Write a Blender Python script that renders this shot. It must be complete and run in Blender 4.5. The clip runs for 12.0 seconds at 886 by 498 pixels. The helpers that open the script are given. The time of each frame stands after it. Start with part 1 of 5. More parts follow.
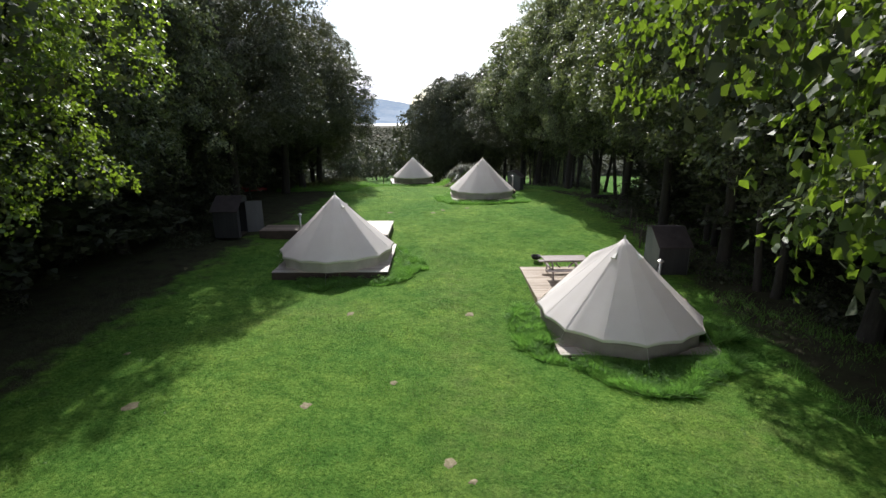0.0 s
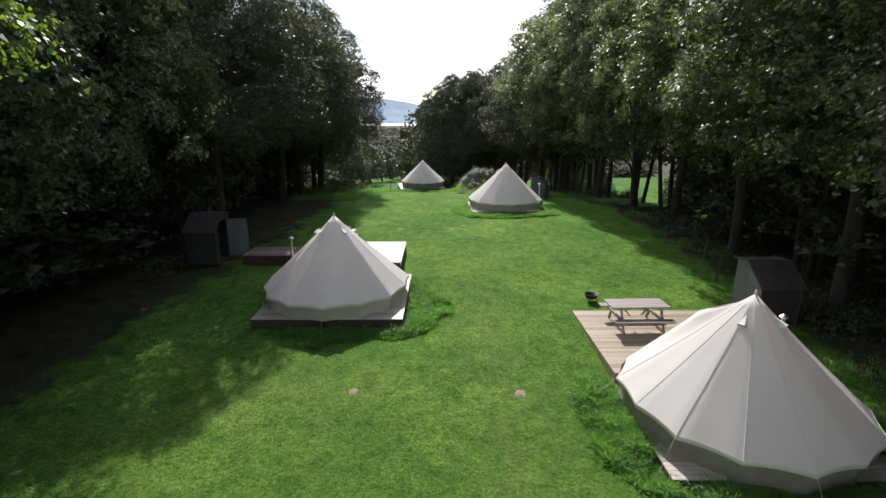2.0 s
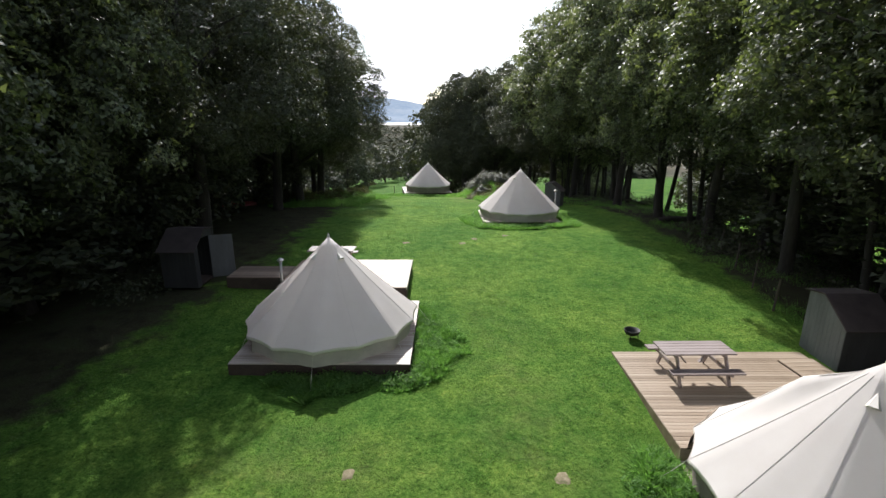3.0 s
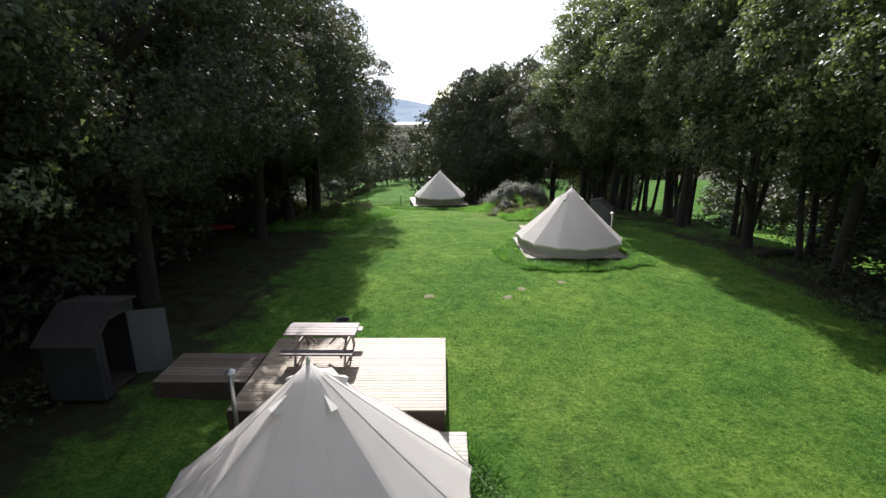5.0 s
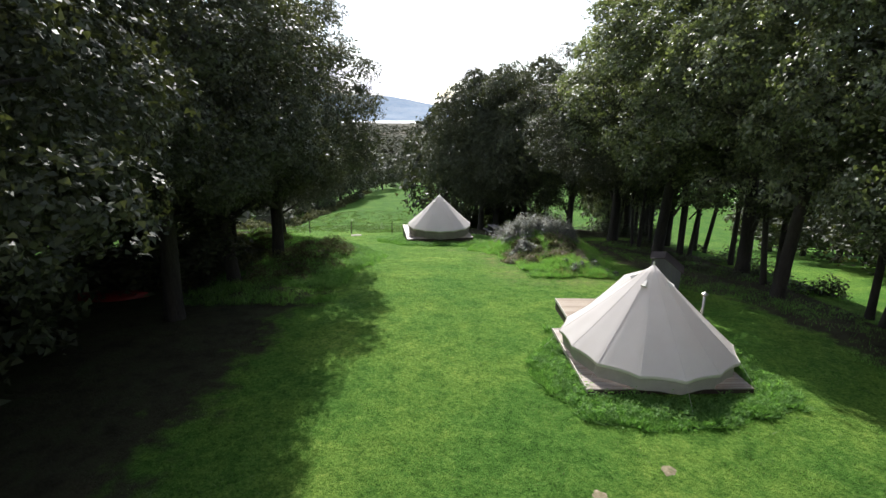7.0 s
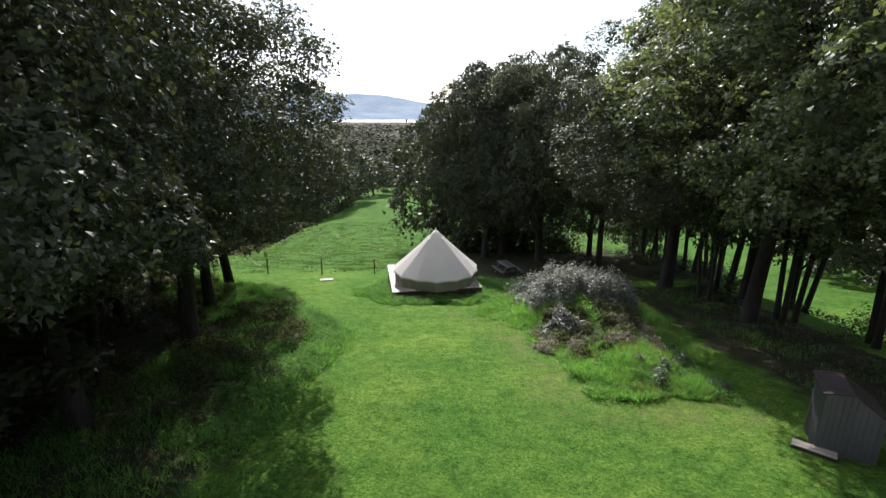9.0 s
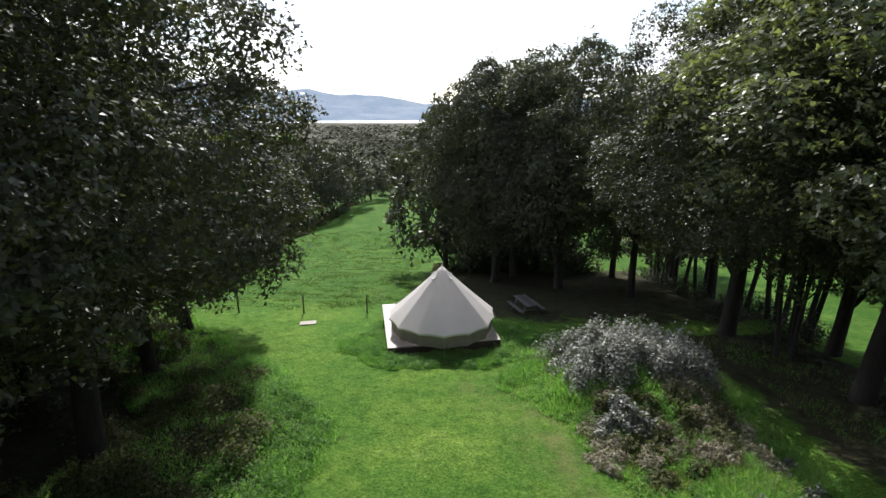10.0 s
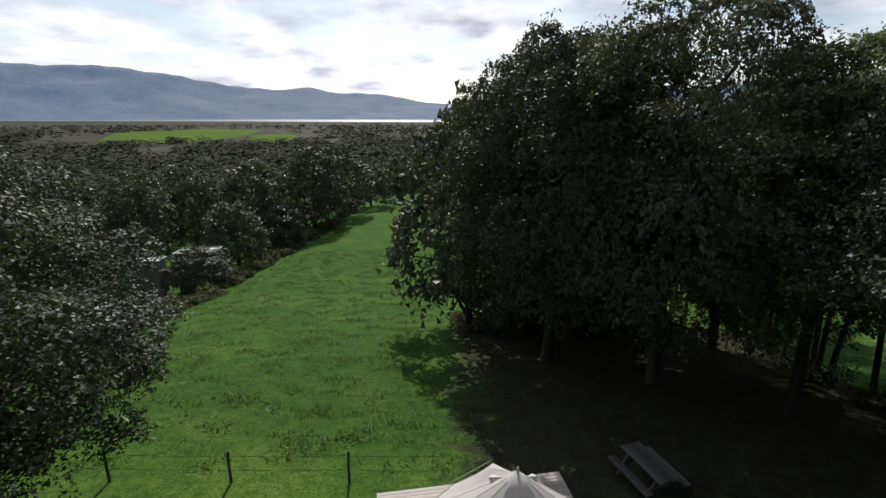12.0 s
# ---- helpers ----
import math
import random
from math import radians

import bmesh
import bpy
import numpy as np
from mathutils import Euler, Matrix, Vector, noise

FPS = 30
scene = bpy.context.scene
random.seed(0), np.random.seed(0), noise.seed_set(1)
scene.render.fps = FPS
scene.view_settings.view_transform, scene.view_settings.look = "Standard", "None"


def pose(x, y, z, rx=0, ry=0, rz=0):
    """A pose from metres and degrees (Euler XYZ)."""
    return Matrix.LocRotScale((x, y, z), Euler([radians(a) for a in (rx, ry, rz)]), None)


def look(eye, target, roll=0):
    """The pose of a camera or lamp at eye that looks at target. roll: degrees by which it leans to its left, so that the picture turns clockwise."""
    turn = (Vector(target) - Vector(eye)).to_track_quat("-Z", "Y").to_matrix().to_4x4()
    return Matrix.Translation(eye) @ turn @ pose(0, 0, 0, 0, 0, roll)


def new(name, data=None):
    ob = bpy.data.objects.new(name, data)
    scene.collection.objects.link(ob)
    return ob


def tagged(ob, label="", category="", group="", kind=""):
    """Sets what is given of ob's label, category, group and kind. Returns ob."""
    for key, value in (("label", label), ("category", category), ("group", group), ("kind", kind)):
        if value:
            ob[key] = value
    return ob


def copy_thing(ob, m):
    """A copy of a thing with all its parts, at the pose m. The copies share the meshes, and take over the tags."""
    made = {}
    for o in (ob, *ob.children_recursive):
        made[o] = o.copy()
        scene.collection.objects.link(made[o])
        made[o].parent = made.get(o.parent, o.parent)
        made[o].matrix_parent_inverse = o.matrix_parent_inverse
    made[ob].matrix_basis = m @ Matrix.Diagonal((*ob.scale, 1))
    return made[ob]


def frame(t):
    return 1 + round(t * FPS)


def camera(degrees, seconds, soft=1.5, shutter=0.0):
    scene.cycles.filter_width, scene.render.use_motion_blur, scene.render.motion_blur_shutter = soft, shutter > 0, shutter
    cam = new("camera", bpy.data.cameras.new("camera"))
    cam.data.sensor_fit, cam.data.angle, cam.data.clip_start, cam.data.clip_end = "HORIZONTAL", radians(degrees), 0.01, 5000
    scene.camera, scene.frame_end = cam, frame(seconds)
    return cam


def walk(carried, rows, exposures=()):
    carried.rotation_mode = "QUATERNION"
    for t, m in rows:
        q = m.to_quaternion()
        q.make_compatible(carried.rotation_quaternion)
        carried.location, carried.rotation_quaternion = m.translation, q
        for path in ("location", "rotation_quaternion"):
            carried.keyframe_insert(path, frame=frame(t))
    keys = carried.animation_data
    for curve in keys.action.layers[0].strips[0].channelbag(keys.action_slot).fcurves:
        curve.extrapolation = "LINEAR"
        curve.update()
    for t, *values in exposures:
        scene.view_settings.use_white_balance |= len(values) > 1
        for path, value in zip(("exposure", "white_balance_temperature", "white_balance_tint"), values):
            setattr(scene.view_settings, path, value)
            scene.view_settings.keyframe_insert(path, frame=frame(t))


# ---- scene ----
FOV = 85.55
cam = camera(FOV, 12.0)
PATH = [
    (0.0, (0.000, -0.000, 6.359), (-0.001, 9.646, 3.720), -0.12),
    (0.5, (-0.215, 1.133, 6.312), (-0.209, 10.779, 3.676), -0.06),
    (1.0, (-0.425, 2.300, 6.312), (-0.414, 11.946, 3.673), -0.03),
    (1.5, (-0.645, 3.504, 6.326), (-0.679, 13.148, 3.682), -0.03),
    (2.0, (-0.851, 4.788, 6.349), (-0.949, 14.433, 3.710), -0.05),
    (2.5, (-1.021, 6.090, 6.409), (-1.163, 15.735, 3.773), 0.00),
    (3.0, (-1.216, 7.432, 6.470), (-1.373, 17.073, 3.820), 0.03),
    (5.0, (-2.614, 14.386, 6.640), (-2.789, 24.023, 3.976), -0.06),
    (5.5, (-2.816, 16.453, 6.827), (-2.975, 26.091, 4.167), -0.08),
    (6.0, (-2.935, 18.671, 7.079), (-3.078, 28.308, 4.414), -0.01),
    (6.5, (-3.000, 20.997, 7.344), (-3.127, 30.633, 4.674), 0.16),
    (7.0, (-3.011, 23.419, 7.595), (-3.121, 33.051, 4.911), 0.39),
    (9.0, (-3.289, 33.463, 8.046), (-3.296, 43.089, 5.337), 0.03),
    (9.5, (-3.477, 36.257, 8.202), (-3.465, 45.887, 5.504), 0.02),
    (10.0, (-3.723, 39.292, 8.354), (-3.705, 48.921, 5.657), -0.01),
    (10.5, (-4.035, 42.553, 8.467), (-4.022, 52.180, 5.761), 0.01),
    (11.0, (-4.389, 45.913, 8.513), (-4.383, 55.540, 5.807), 0.04),
    (11.5, (-4.776, 49.272, 8.458), (-4.789, 58.903, 5.768), 0.08),
    (12.0, (-5.159, 52.541, 8.265), (-5.176, 62.166, 5.553), 0.18),
]
EXPOSURES = [(0.0, 0.54), (3.0, 0.56), (7.0, 0.66), (9.0, 0.64), (10.5, 0.34), (11.5, -0.14), (12.0, -0.46)]
walk(cam, [(t, look(eye, target, roll)) for t, eye, target, roll in PATH], EXPOSURES)

# ---- world, sun, exposure ----
SUN_AZ = math.atan2(-0.13, 0.99)          # from +y towards +x
SUN_EL = radians(38.5)

world = bpy.data.worlds.new("world")
scene.world = world
world.use_nodes = True
wn, wl = world.node_tree.nodes, world.node_tree.links
wn.clear()


def node(nodes, kind, **values):
    n = nodes.new(kind)
    for key, value in values.items():
        n.inputs[key].default_value = value
    return n


w_out = wn.new("ShaderNodeOutputWorld")
sky = wn.new("ShaderNodeTexSky")
sky.sky_type = "NISHITA"
sky.sun_disc = False
sky.sun_elevation = SUN_EL
sky.sun_rotation = SUN_AZ
sky.air_density, sky.dust_density, sky.ozone_density = 1.0, 0.7, 1.0
w_co = wn.new("ShaderNodeTexCoord")
w_sep = wn.new("ShaderNodeSeparateXYZ")
wl.new(w_co.outputs["Generated"], w_sep.inputs[0])
# a flat cloud deck: direction divided by its height
w_up = node(wn, "ShaderNodeMath")
w_up.operation = "ADD"
w_up.inputs[1].default_value = 0.22
wl.new(w_sep.outputs["Z"], w_up.inputs[0])
w_clamp = node(wn, "ShaderNodeMath")
w_clamp.operation = "MAXIMUM"
w_clamp.inputs[1].default_value = 0.05
wl.new(w_up.outputs[0], w_clamp.inputs[0])
w_div = wn.new("ShaderNodeVectorMath")
w_div.operation = "DIVIDE"
w_comb = wn.new("ShaderNodeCombineXYZ")
for k in range(3):
    wl.new(w_clamp.outputs[0], w_comb.inputs[k])
wl.new(w_co.outputs["Generated"], w_div.inputs[0])
wl.new(w_comb.outputs[0], w_div.inputs[1])
w_noise = node(wn, "ShaderNodeTexNoise", Scale=1.9, Detail=7.0, Roughness=0.55)
wl.new(w_div.outputs[0], w_noise.inputs["Vector"])
w_ramp = wn.new("ShaderNodeValToRGB")
w_ramp.color_ramp.elements[0].position, w_ramp.color_ramp.elements[1].position = 0.36, 0.60
wl.new(w_noise.outputs["Fac"], w_ramp.inputs[0])
w_shade = node(wn, "ShaderNodeTexNoise", Scale=3.0, Detail=6.0, Roughness=0.5)
wl.new(w_div.outputs[0], w_shade.inputs["Vector"])
w_gray = wn.new("ShaderNodeValToRGB")
w_gray.color_ramp.elements[0].position, w_gray.color_ramp.elements[1].position = 0.32, 0.62
w_gray.color_ramp.elements[0].color = (0.46, 0.47, 0.56, 1)
w_gray.color_ramp.elements[1].color = (1.02, 1.02, 1.05, 1)
wl.new(w_shade.outputs["Fac"], w_gray.inputs[0])
# clouds are lit as the clear sky behind them is: bright towards the sun
w_bright = wn.new("ShaderNodeMix")
w_bright.data_type, w_bright.blend_type = "RGBA", "MULTIPLY"
w_bright.inputs[0].default_value = 1.0
w_bw = wn.new("ShaderNodeRGBToBW")
wl.new(sky.outputs[0], w_bw.inputs[0])
w_gain = node(wn, "ShaderNodeMath")
w_gain.operation = "MULTIPLY"
w_gain.inputs[1].default_value = 4.0
w_soft = node(wn, "ShaderNodeMath")
w_soft.operation = "POWER"
w_soft.inputs[1].default_value = 0.5
wl.new(w_bw.outputs[0], w_soft.inputs[0])
wl.new(w_soft.outputs[0], w_gain.inputs[0])
wl.new(w_gray.outputs[0], w_bright.inputs[6])
wl.new(w_gain.outputs[0], w_bright.inputs[7])
w_mix = wn.new("ShaderNodeMix")
w_mix.data_type = "RGBA"
wl.new(w_ramp.outputs[0], w_mix.inputs[0])
wl.new(sky.outputs[0], w_mix.inputs[6])
wl.new(w_bright.outputs[2], w_mix.inputs[7])
w_bg = node(wn, "ShaderNodeBackground", Strength=0.14)
wl.new(w_mix.outputs[2], w_bg.inputs["Color"])
wl.new(w_bg.outputs[0], w_out.inputs["Surface"])

sun_data = bpy.data.lights.new("sun", "SUN")
sun_data.energy, sun_data.angle, sun_data.color = 4.6, radians(0.53), (1.0, 0.963, 0.93)
sun = new("sun", sun_data)
to_sun = Vector((math.sin(SUN_AZ) * math.cos(SUN_EL), math.cos(SUN_AZ) * math.cos(SUN_EL), math.sin(SUN_EL)))
sun.matrix_world = look(to_sun * 60, (0, 0, 0))


# ---- materials ----
def ramp(nodes, stops):
    r = nodes.new("ShaderNodeValToRGB")
    e = r.color_ramp.elements
    while len(e) < len(stops):
        e.new(0.5)
    for el, (pos, col) in zip(e, stops):
        el.position, el.color = pos, (*col, 1)
    return r


def surface(name, stops, scale=6.0, fine=60.0, rough=0.8, bump=0.2, bump_size=0.01, metal=0.0, stretch=(1, 1, 1), island=0.0, objects=0.0, spec=0.5, local=True, sheen=0.0):
    """Colour from coarse noise through stops, fine grain on top, and bump."""
    m = bpy.data.materials.new(name)
    m.use_nodes = True
    n, l = m.node_tree.nodes, m.node_tree.links
    b = n["Principled BSDF"]
    b.inputs["Roughness"].default_value, b.inputs["Metallic"].default_value = rough, metal
    b.inputs["Specular IOR Level"].default_value = spec
    co = n.new("ShaderNodeTexCoord")
    mp = n.new("ShaderNodeMapping")
    mp.inputs["Scale"].default_value = stretch
    if local:
        l.new(co.outputs["Object"], mp.inputs["Vector"])
    else:
        geo = n.new("ShaderNodeNewGeometry")
        l.new(geo.outputs["Position"], mp.inputs["Vector"])
    big = node(n, "ShaderNodeTexNoise", Scale=scale, Detail=5.0, Roughness=0.6)
    small = node(n, "ShaderNodeTexNoise", Scale=fine, Detail=4.0, Roughness=0.65)
    l.new(mp.outputs[0], big.inputs["Vector"])
    l.new(mp.outputs[0], small.inputs["Vector"])
    add = node(n, "ShaderNodeMath")
    add.operation = "MULTIPLY_ADD"
    add.inputs[1].default_value = 0.45
    l.new(small.outputs["Fac"], add.inputs[0])
    half = node(n, "ShaderNodeMath")
    half.operation = "MULTIPLY_ADD"
    half.inputs[1].default_value, half.inputs[2].default_value = 0.75, -0.10
    l.new(big.outputs["Fac"], half.inputs[0])
    l.new(half.outputs[0], add.inputs[2])
    fac = add.outputs[0]
    for amount, source in ((island, "island"), (objects, "object")):
        if amount:
            if source == "island":
                g = n.new("ShaderNodeNewGeometry")
                out = g.outputs["Random Per Island"]
            else:
                g = n.new("ShaderNodeObjectInfo")
                out = g.outputs["Random"]
            more = node(n, "ShaderNodeMath")
            more.operation = "MULTIPLY_ADD"
            more.inputs[1].default_value = amount
            l.new(out, more.inputs[0])
            shift = node(n, "ShaderNodeMath")
            shift.operation = "SUBTRACT"
            shift.inputs[1].default_value = amount / 2
            l.new(fac, shift.inputs[0])
            l.new(shift.outputs[0], more.inputs[2])
            fac = more.outputs[0]
    r = ramp(n, stops)
    l.new(fac, r.inputs[0])
    l.new(r.outputs[0], b.inputs["Base Color"])
    if bump:
        bp = node(n, "ShaderNodeBump", Strength=bump, Distance=bump_size)
        l.new(fac, bp.inputs["Height"])
        l.new(bp.outputs[0], b.inputs["Normal"])
    return m


def leaf_material(name, dark, light, rough=0.42, through_light=0.22, spec=0.5, tint=(1.5, 1.6, 0.6)):
    """Leaves: colour varies from leaf to leaf; some light comes through."""
    m = bpy.data.materials.new(name)
    m.use_nodes = True
    n, l = m.node_tree.nodes, m.node_tree.links
    b, out = n["Principled BSDF"], n["Material Output"]
    b.inputs["Roughness"].default_value = rough
    b.inputs["Specular IOR Level"].default_value = spec
    g = n.new("ShaderNodeNewGeometry")
    co = n.new("ShaderNodeTexCoord")
    big = node(n, "ShaderNodeTexNoise", Scale=0.35, Detail=3.0)
    l.new(co.outputs["Object"], big.inputs["Vector"])
    mid = node(n, "ShaderNodeMath")
    mid.operation = "MULTIPLY_ADD"
    mid.inputs[1].default_value = 0.6
    l.new(g.outputs["Random Per Island"], mid.inputs[0])
    mul = node(n, "ShaderNodeMath")
    mul.operation = "MULTIPLY_ADD"
    mul.inputs[1].default_value, mul.inputs[2].default_value = 0.9, -0.25
    l.new(big.outputs["Fac"], mul.inputs[0])
    l.new(mul.outputs[0], mid.inputs[2])
    info = n.new("ShaderNodeObjectInfo")
    own = node(n, "ShaderNodeMath")
    own.operation = "MULTIPLY_ADD"
    own.inputs[1].default_value = 0.3
    l.new(info.outputs["Random"], own.inputs[0])
    l.new(mid.outputs[0], own.inputs[2])
    middle = tuple(a * 0.64 + c * 0.36 for a, c in zip(dark, light))
    r = ramp(n, [(0.1, dark), (0.6, middle), (1.0, light)])
    l.new(own.outputs[0], r.inputs[0])
    l.new(r.outputs[0], b.inputs["Base Color"])
    tr = n.new("ShaderNodeBsdfTranslucent")
    warm = n.new("ShaderNodeMix")
    warm.data_type, warm.blend_type = "RGBA", "MULTIPLY"
    warm.inputs[0].default_value = 1.0
    warm.inputs[7].default_value = (*tint, 1)
    l.new(r.outputs[0], warm.inputs[6])
    l.new(warm.outputs[2], tr.inputs["Color"])
    mx = node(n, "ShaderNodeMixShader", Fac=through_light)
    l.new(b.outputs[0], mx.inputs[1])
    l.new(tr.outputs[0], mx.inputs[2])
    l.new(mx.outputs[0], out.inputs["Surface"])
    return m


OAK = leaf_material("oak_leaf", (0.044, 0.060, 0.031), (0.18, 0.206, 0.130), rough=0.45, spec=0.38, through_light=0.34, tint=(1.9, 2.0, 0.8))
# oak copy tinted brighter lime for leaves that the sun shines through
OAK_SUNLIT = leaf_material("sunlit_oak_leaf", (0.055, 0.082, 0.028), (0.16, 0.21, 0.070), rough=0.38, spec=0.5, through_light=0.45, tint=(2.0, 2.25, 0.5))
# darker oak copy for shaded and backlit crowns: their shade is in the colour
OAK_SHADED = leaf_material("shaded_oak_leaf", (0.030, 0.037, 0.025), (0.088, 0.100, 0.062), rough=0.5, spec=0.24, through_light=0.18, tint=(2.0, 2.0, 0.7))
# darker, duller oak copy: shade inside the crowns put into the colour
OAK_INNER_SHADE = leaf_material("inner_shade_leaf", (0.055, 0.064, 0.044), (0.105, 0.117, 0.075), rough=0.7, through_light=0.08, spec=0.2)
BRAMBLE = leaf_material("bramble_leaf", (0.045, 0.054, 0.042), (0.25, 0.255, 0.235), rough=0.5, spec=0.45, through_light=0.12)
FERN = leaf_material("fern_leaf", (0.045, 0.055, 0.025), (0.16, 0.16, 0.085), rough=0.85, spec=0.1)
STRAW = leaf_material("dead_fern", (0.13, 0.115, 0.08), (0.42, 0.38, 0.30), rough=0.7, spec=0.2, through_light=0.15)
BLADE = leaf_material("grass_blade", (0.070, 0.150, 0.042), (0.23, 0.375, 0.135), rough=0.6, spec=0.15, through_light=0.55, tint=(1.4, 1.7, 0.8))
BLADE_DRY = leaf_material("dry_blade", (0.12, 0.12, 0.05), (0.34, 0.31, 0.19), rough=0.6, through_light=0.3)
LAWN_BLADE = leaf_material("lawn_blade", (0.065, 0.135, 0.035), (0.155, 0.235, 0.072), rough=0.5, through_light=0.3)
BARK = surface("bark", [(0.3, (0.016, 0.014, 0.012)), (0.7, (0.060, 0.053, 0.045))], 3, 18, 0.95, 0.9, 0.06, stretch=(1, 1, 0.25))
CANVAS = surface("canvas", [(0.3, (0.79, 0.745, 0.708)), (0.7, (0.89, 0.855, 0.822))], 1.2, 220, 0.85, 0.08, 0.004, spec=0.2)
SEAM = surface("canvas_seam", [(0.3, (0.70, 0.665, 0.635)), (0.7, (0.82, 0.78, 0.75))], 3, 200, 0.9, 0.08, 0.004, spec=0.2)
HEM = surface("canvas_hem", [(0.3, (0.74, 0.70, 0.64)), (0.7, (0.84, 0.81, 0.76))], 3, 200, 0.85, 0.08, 0.004, spec=0.2)
# wall cloth darkened in colour for the shade under the eaves
SHADED_WALL = surface("shaded_tent_wall", [(0.3, (0.23, 0.20, 0.18)), (0.7, (0.36, 0.32, 0.29))], 2.0, 160, 0.9, 0.1, 0.005, spec=0.2)
# paler copy, its colour raised for walls lit by light off the ground
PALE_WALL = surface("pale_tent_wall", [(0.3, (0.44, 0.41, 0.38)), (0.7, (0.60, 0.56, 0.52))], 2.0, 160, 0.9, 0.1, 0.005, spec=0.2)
ROPE = surface("rope", [(0.3, (0.5, 0.47, 0.40)), (0.7, (0.68, 0.65, 0.58))], 8, 200, 0.9, 0.1, 0.002)
DECKING = surface("decking", [(0.25, (0.21, 0.155, 0.105)), (0.5, (0.34, 0.265, 0.195)), (0.8, (0.46, 0.38, 0.295))], 1.6, 24, 0.55, 0.35, 0.006, stretch=(0.25, 3, 3), objects=0.35)
DECK_PALE = surface("pale_decking", [(0.25, (0.26, 0.20, 0.165)), (0.5, (0.42, 0.36, 0.31)), (0.8, (0.58, 0.52, 0.46))], 1.6, 24, 0.55, 0.35, 0.006, stretch=(0.25, 3, 3), objects=0.3)
# walkway boards with the dappled tree shade put into their colour
DECK_DAPPLED = surface("dappled_shade_decking", [(0.3, (0.12, 0.085, 0.065)), (0.55, (0.24, 0.18, 0.14)), (0.75, (0.40, 0.33, 0.27))], 1.2, 14, 0.6, 0.35, 0.006, stretch=(0.8, 2, 2), objects=0.25)
DECK_EDGE = surface("deck_edge", [(0.3, (0.50, 0.45, 0.39)), (0.7, (0.66, 0.61, 0.55))], 2, 30, 0.75, 0.25, 0.004)
FASCIA = surface("deck_fascia", [(0.3, (0.035, 0.024, 0.02)), (0.7, (0.085, 0.060, 0.048))], 2, 24, 0.8, 0.3, 0.006)
OLD_WOOD = surface("weathered_wood", [(0.25, (0.14, 0.105, 0.095)), (0.75, (0.38, 0.325, 0.315))], 2, 26, 0.55, 0.4, 0.006, stretch=(0.3, 3, 3), objects=0.3)
# weathered wood again, its colour lowered for the table in shade
SHADED_WOOD = surface("shaded_weathered_wood", [(0.25, (0.05, 0.045, 0.045)), (0.75, (0.15, 0.14, 0.14))], 2, 26, 0.6, 0.4, 0.006, stretch=(0.3, 3, 3), objects=0.4)
SHED_PAINT = surface("shed_paint", [(0.25, (0.085, 0.095, 0.093)), (0.75, (0.16, 0.175, 0.171))], 1.5, 24, 0.7, 0.25, 0.006, stretch=(2, 2, 0.3))
# grey paint, its colour lowered to carry tree shade on one hut
SHED_GREY_SHADED = surface("shed_grey_shaded", [(0.25, (0.075, 0.078, 0.085)), (0.75, (0.13, 0.135, 0.145))], 1.5, 24, 0.7, 0.25, 0.006, stretch=(2, 2, 0.3))
# darker boards, for the hut sides and one whole hut
SHED_DARK = surface("shed_dark_board", [(0.25, (0.018, 0.018, 0.02)), (0.75, (0.045, 0.045, 0.05))], 1.5, 24, 0.7, 0.25, 0.006, stretch=(2, 2, 0.3))
ROOF_FELT = surface("roof_felt", [(0.25, (0.025, 0.020, 0.020)), (0.75, (0.07, 0.054, 0.054))], 2.2, 60, 0.85, 0.4, 0.006)
STEEL = surface("flue_steel", [(0.3, (0.35, 0.34, 0.33)), (0.7, (0.6, 0.59, 0.57))], 4, 60, 0.38, 0.1, 0.003, metal=0.9)
IRON = surface("black_iron", [(0.3, (0.012, 0.012, 0.012)), (0.7, (0.035, 0.032, 0.03))], 6, 60, 0.6, 0.3, 0.004, metal=0.3)
STONE = surface("pale_stone", [(0.25, (0.30, 0.27, 0.22)), (0.75, (0.52, 0.48, 0.42))], 5, 50, 0.85, 0.4, 0.01)
SOIL = surface("dry_soil", [(0.30, (0.10, 0.13, 0.04)), (0.48, (0.20, 0.17, 0.10)), (0.75, (0.38, 0.32, 0.22))], 9, 60, 0.95, 0.5, 0.02)
POST_WOOD = surface("post_wood", [(0.25, (0.05, 0.04, 0.032)), (0.75, (0.13, 0.11, 0.09))], 5, 40, 0.85, 0.4, 0.006)
RED_HULL = surface("red_hull", [(0.3, (0.20, 0.010, 0.013)), (0.7, (0.28, 0.02, 0.02))], 3, 40, 0.35, 0.05, 0.003)
HUT_ROOF = surface("pale_roof_sheet", [(0.3, (0.42, 0.42, 0.40)), (0.7, (0.62, 0.62, 0.60))], 0.6, 8, 0.5, 0.2, 0.02)
HUT_WALL = surface("hut_wall", [(0.3, (0.14, 0.13, 0.11)), (0.7, (0.24, 0.22, 0.19))], 1, 12, 0.8, 0.2, 0.02)
FAR_WOOD = leaf_material("far_wood_leaf", (0.048, 0.056, 0.040), (0.075, 0.078, 0.058), rough=1.0, through_light=0.1, spec=0.1)
FIELD = surface("far_field", [(0.3, (0.08, 0.14, 0.02)), (0.7, (0.13, 0.20, 0.03))], 0.01, 0.2, 0.95, 0.0, local=False, spec=0.02)
WATER = surface("water", [(0.3, (0.10, 0.13, 0.15)), (0.7, (0.14, 0.17, 0.19))], 0.004, 0.05, 0.36, 0.1, 0.3, local=False)


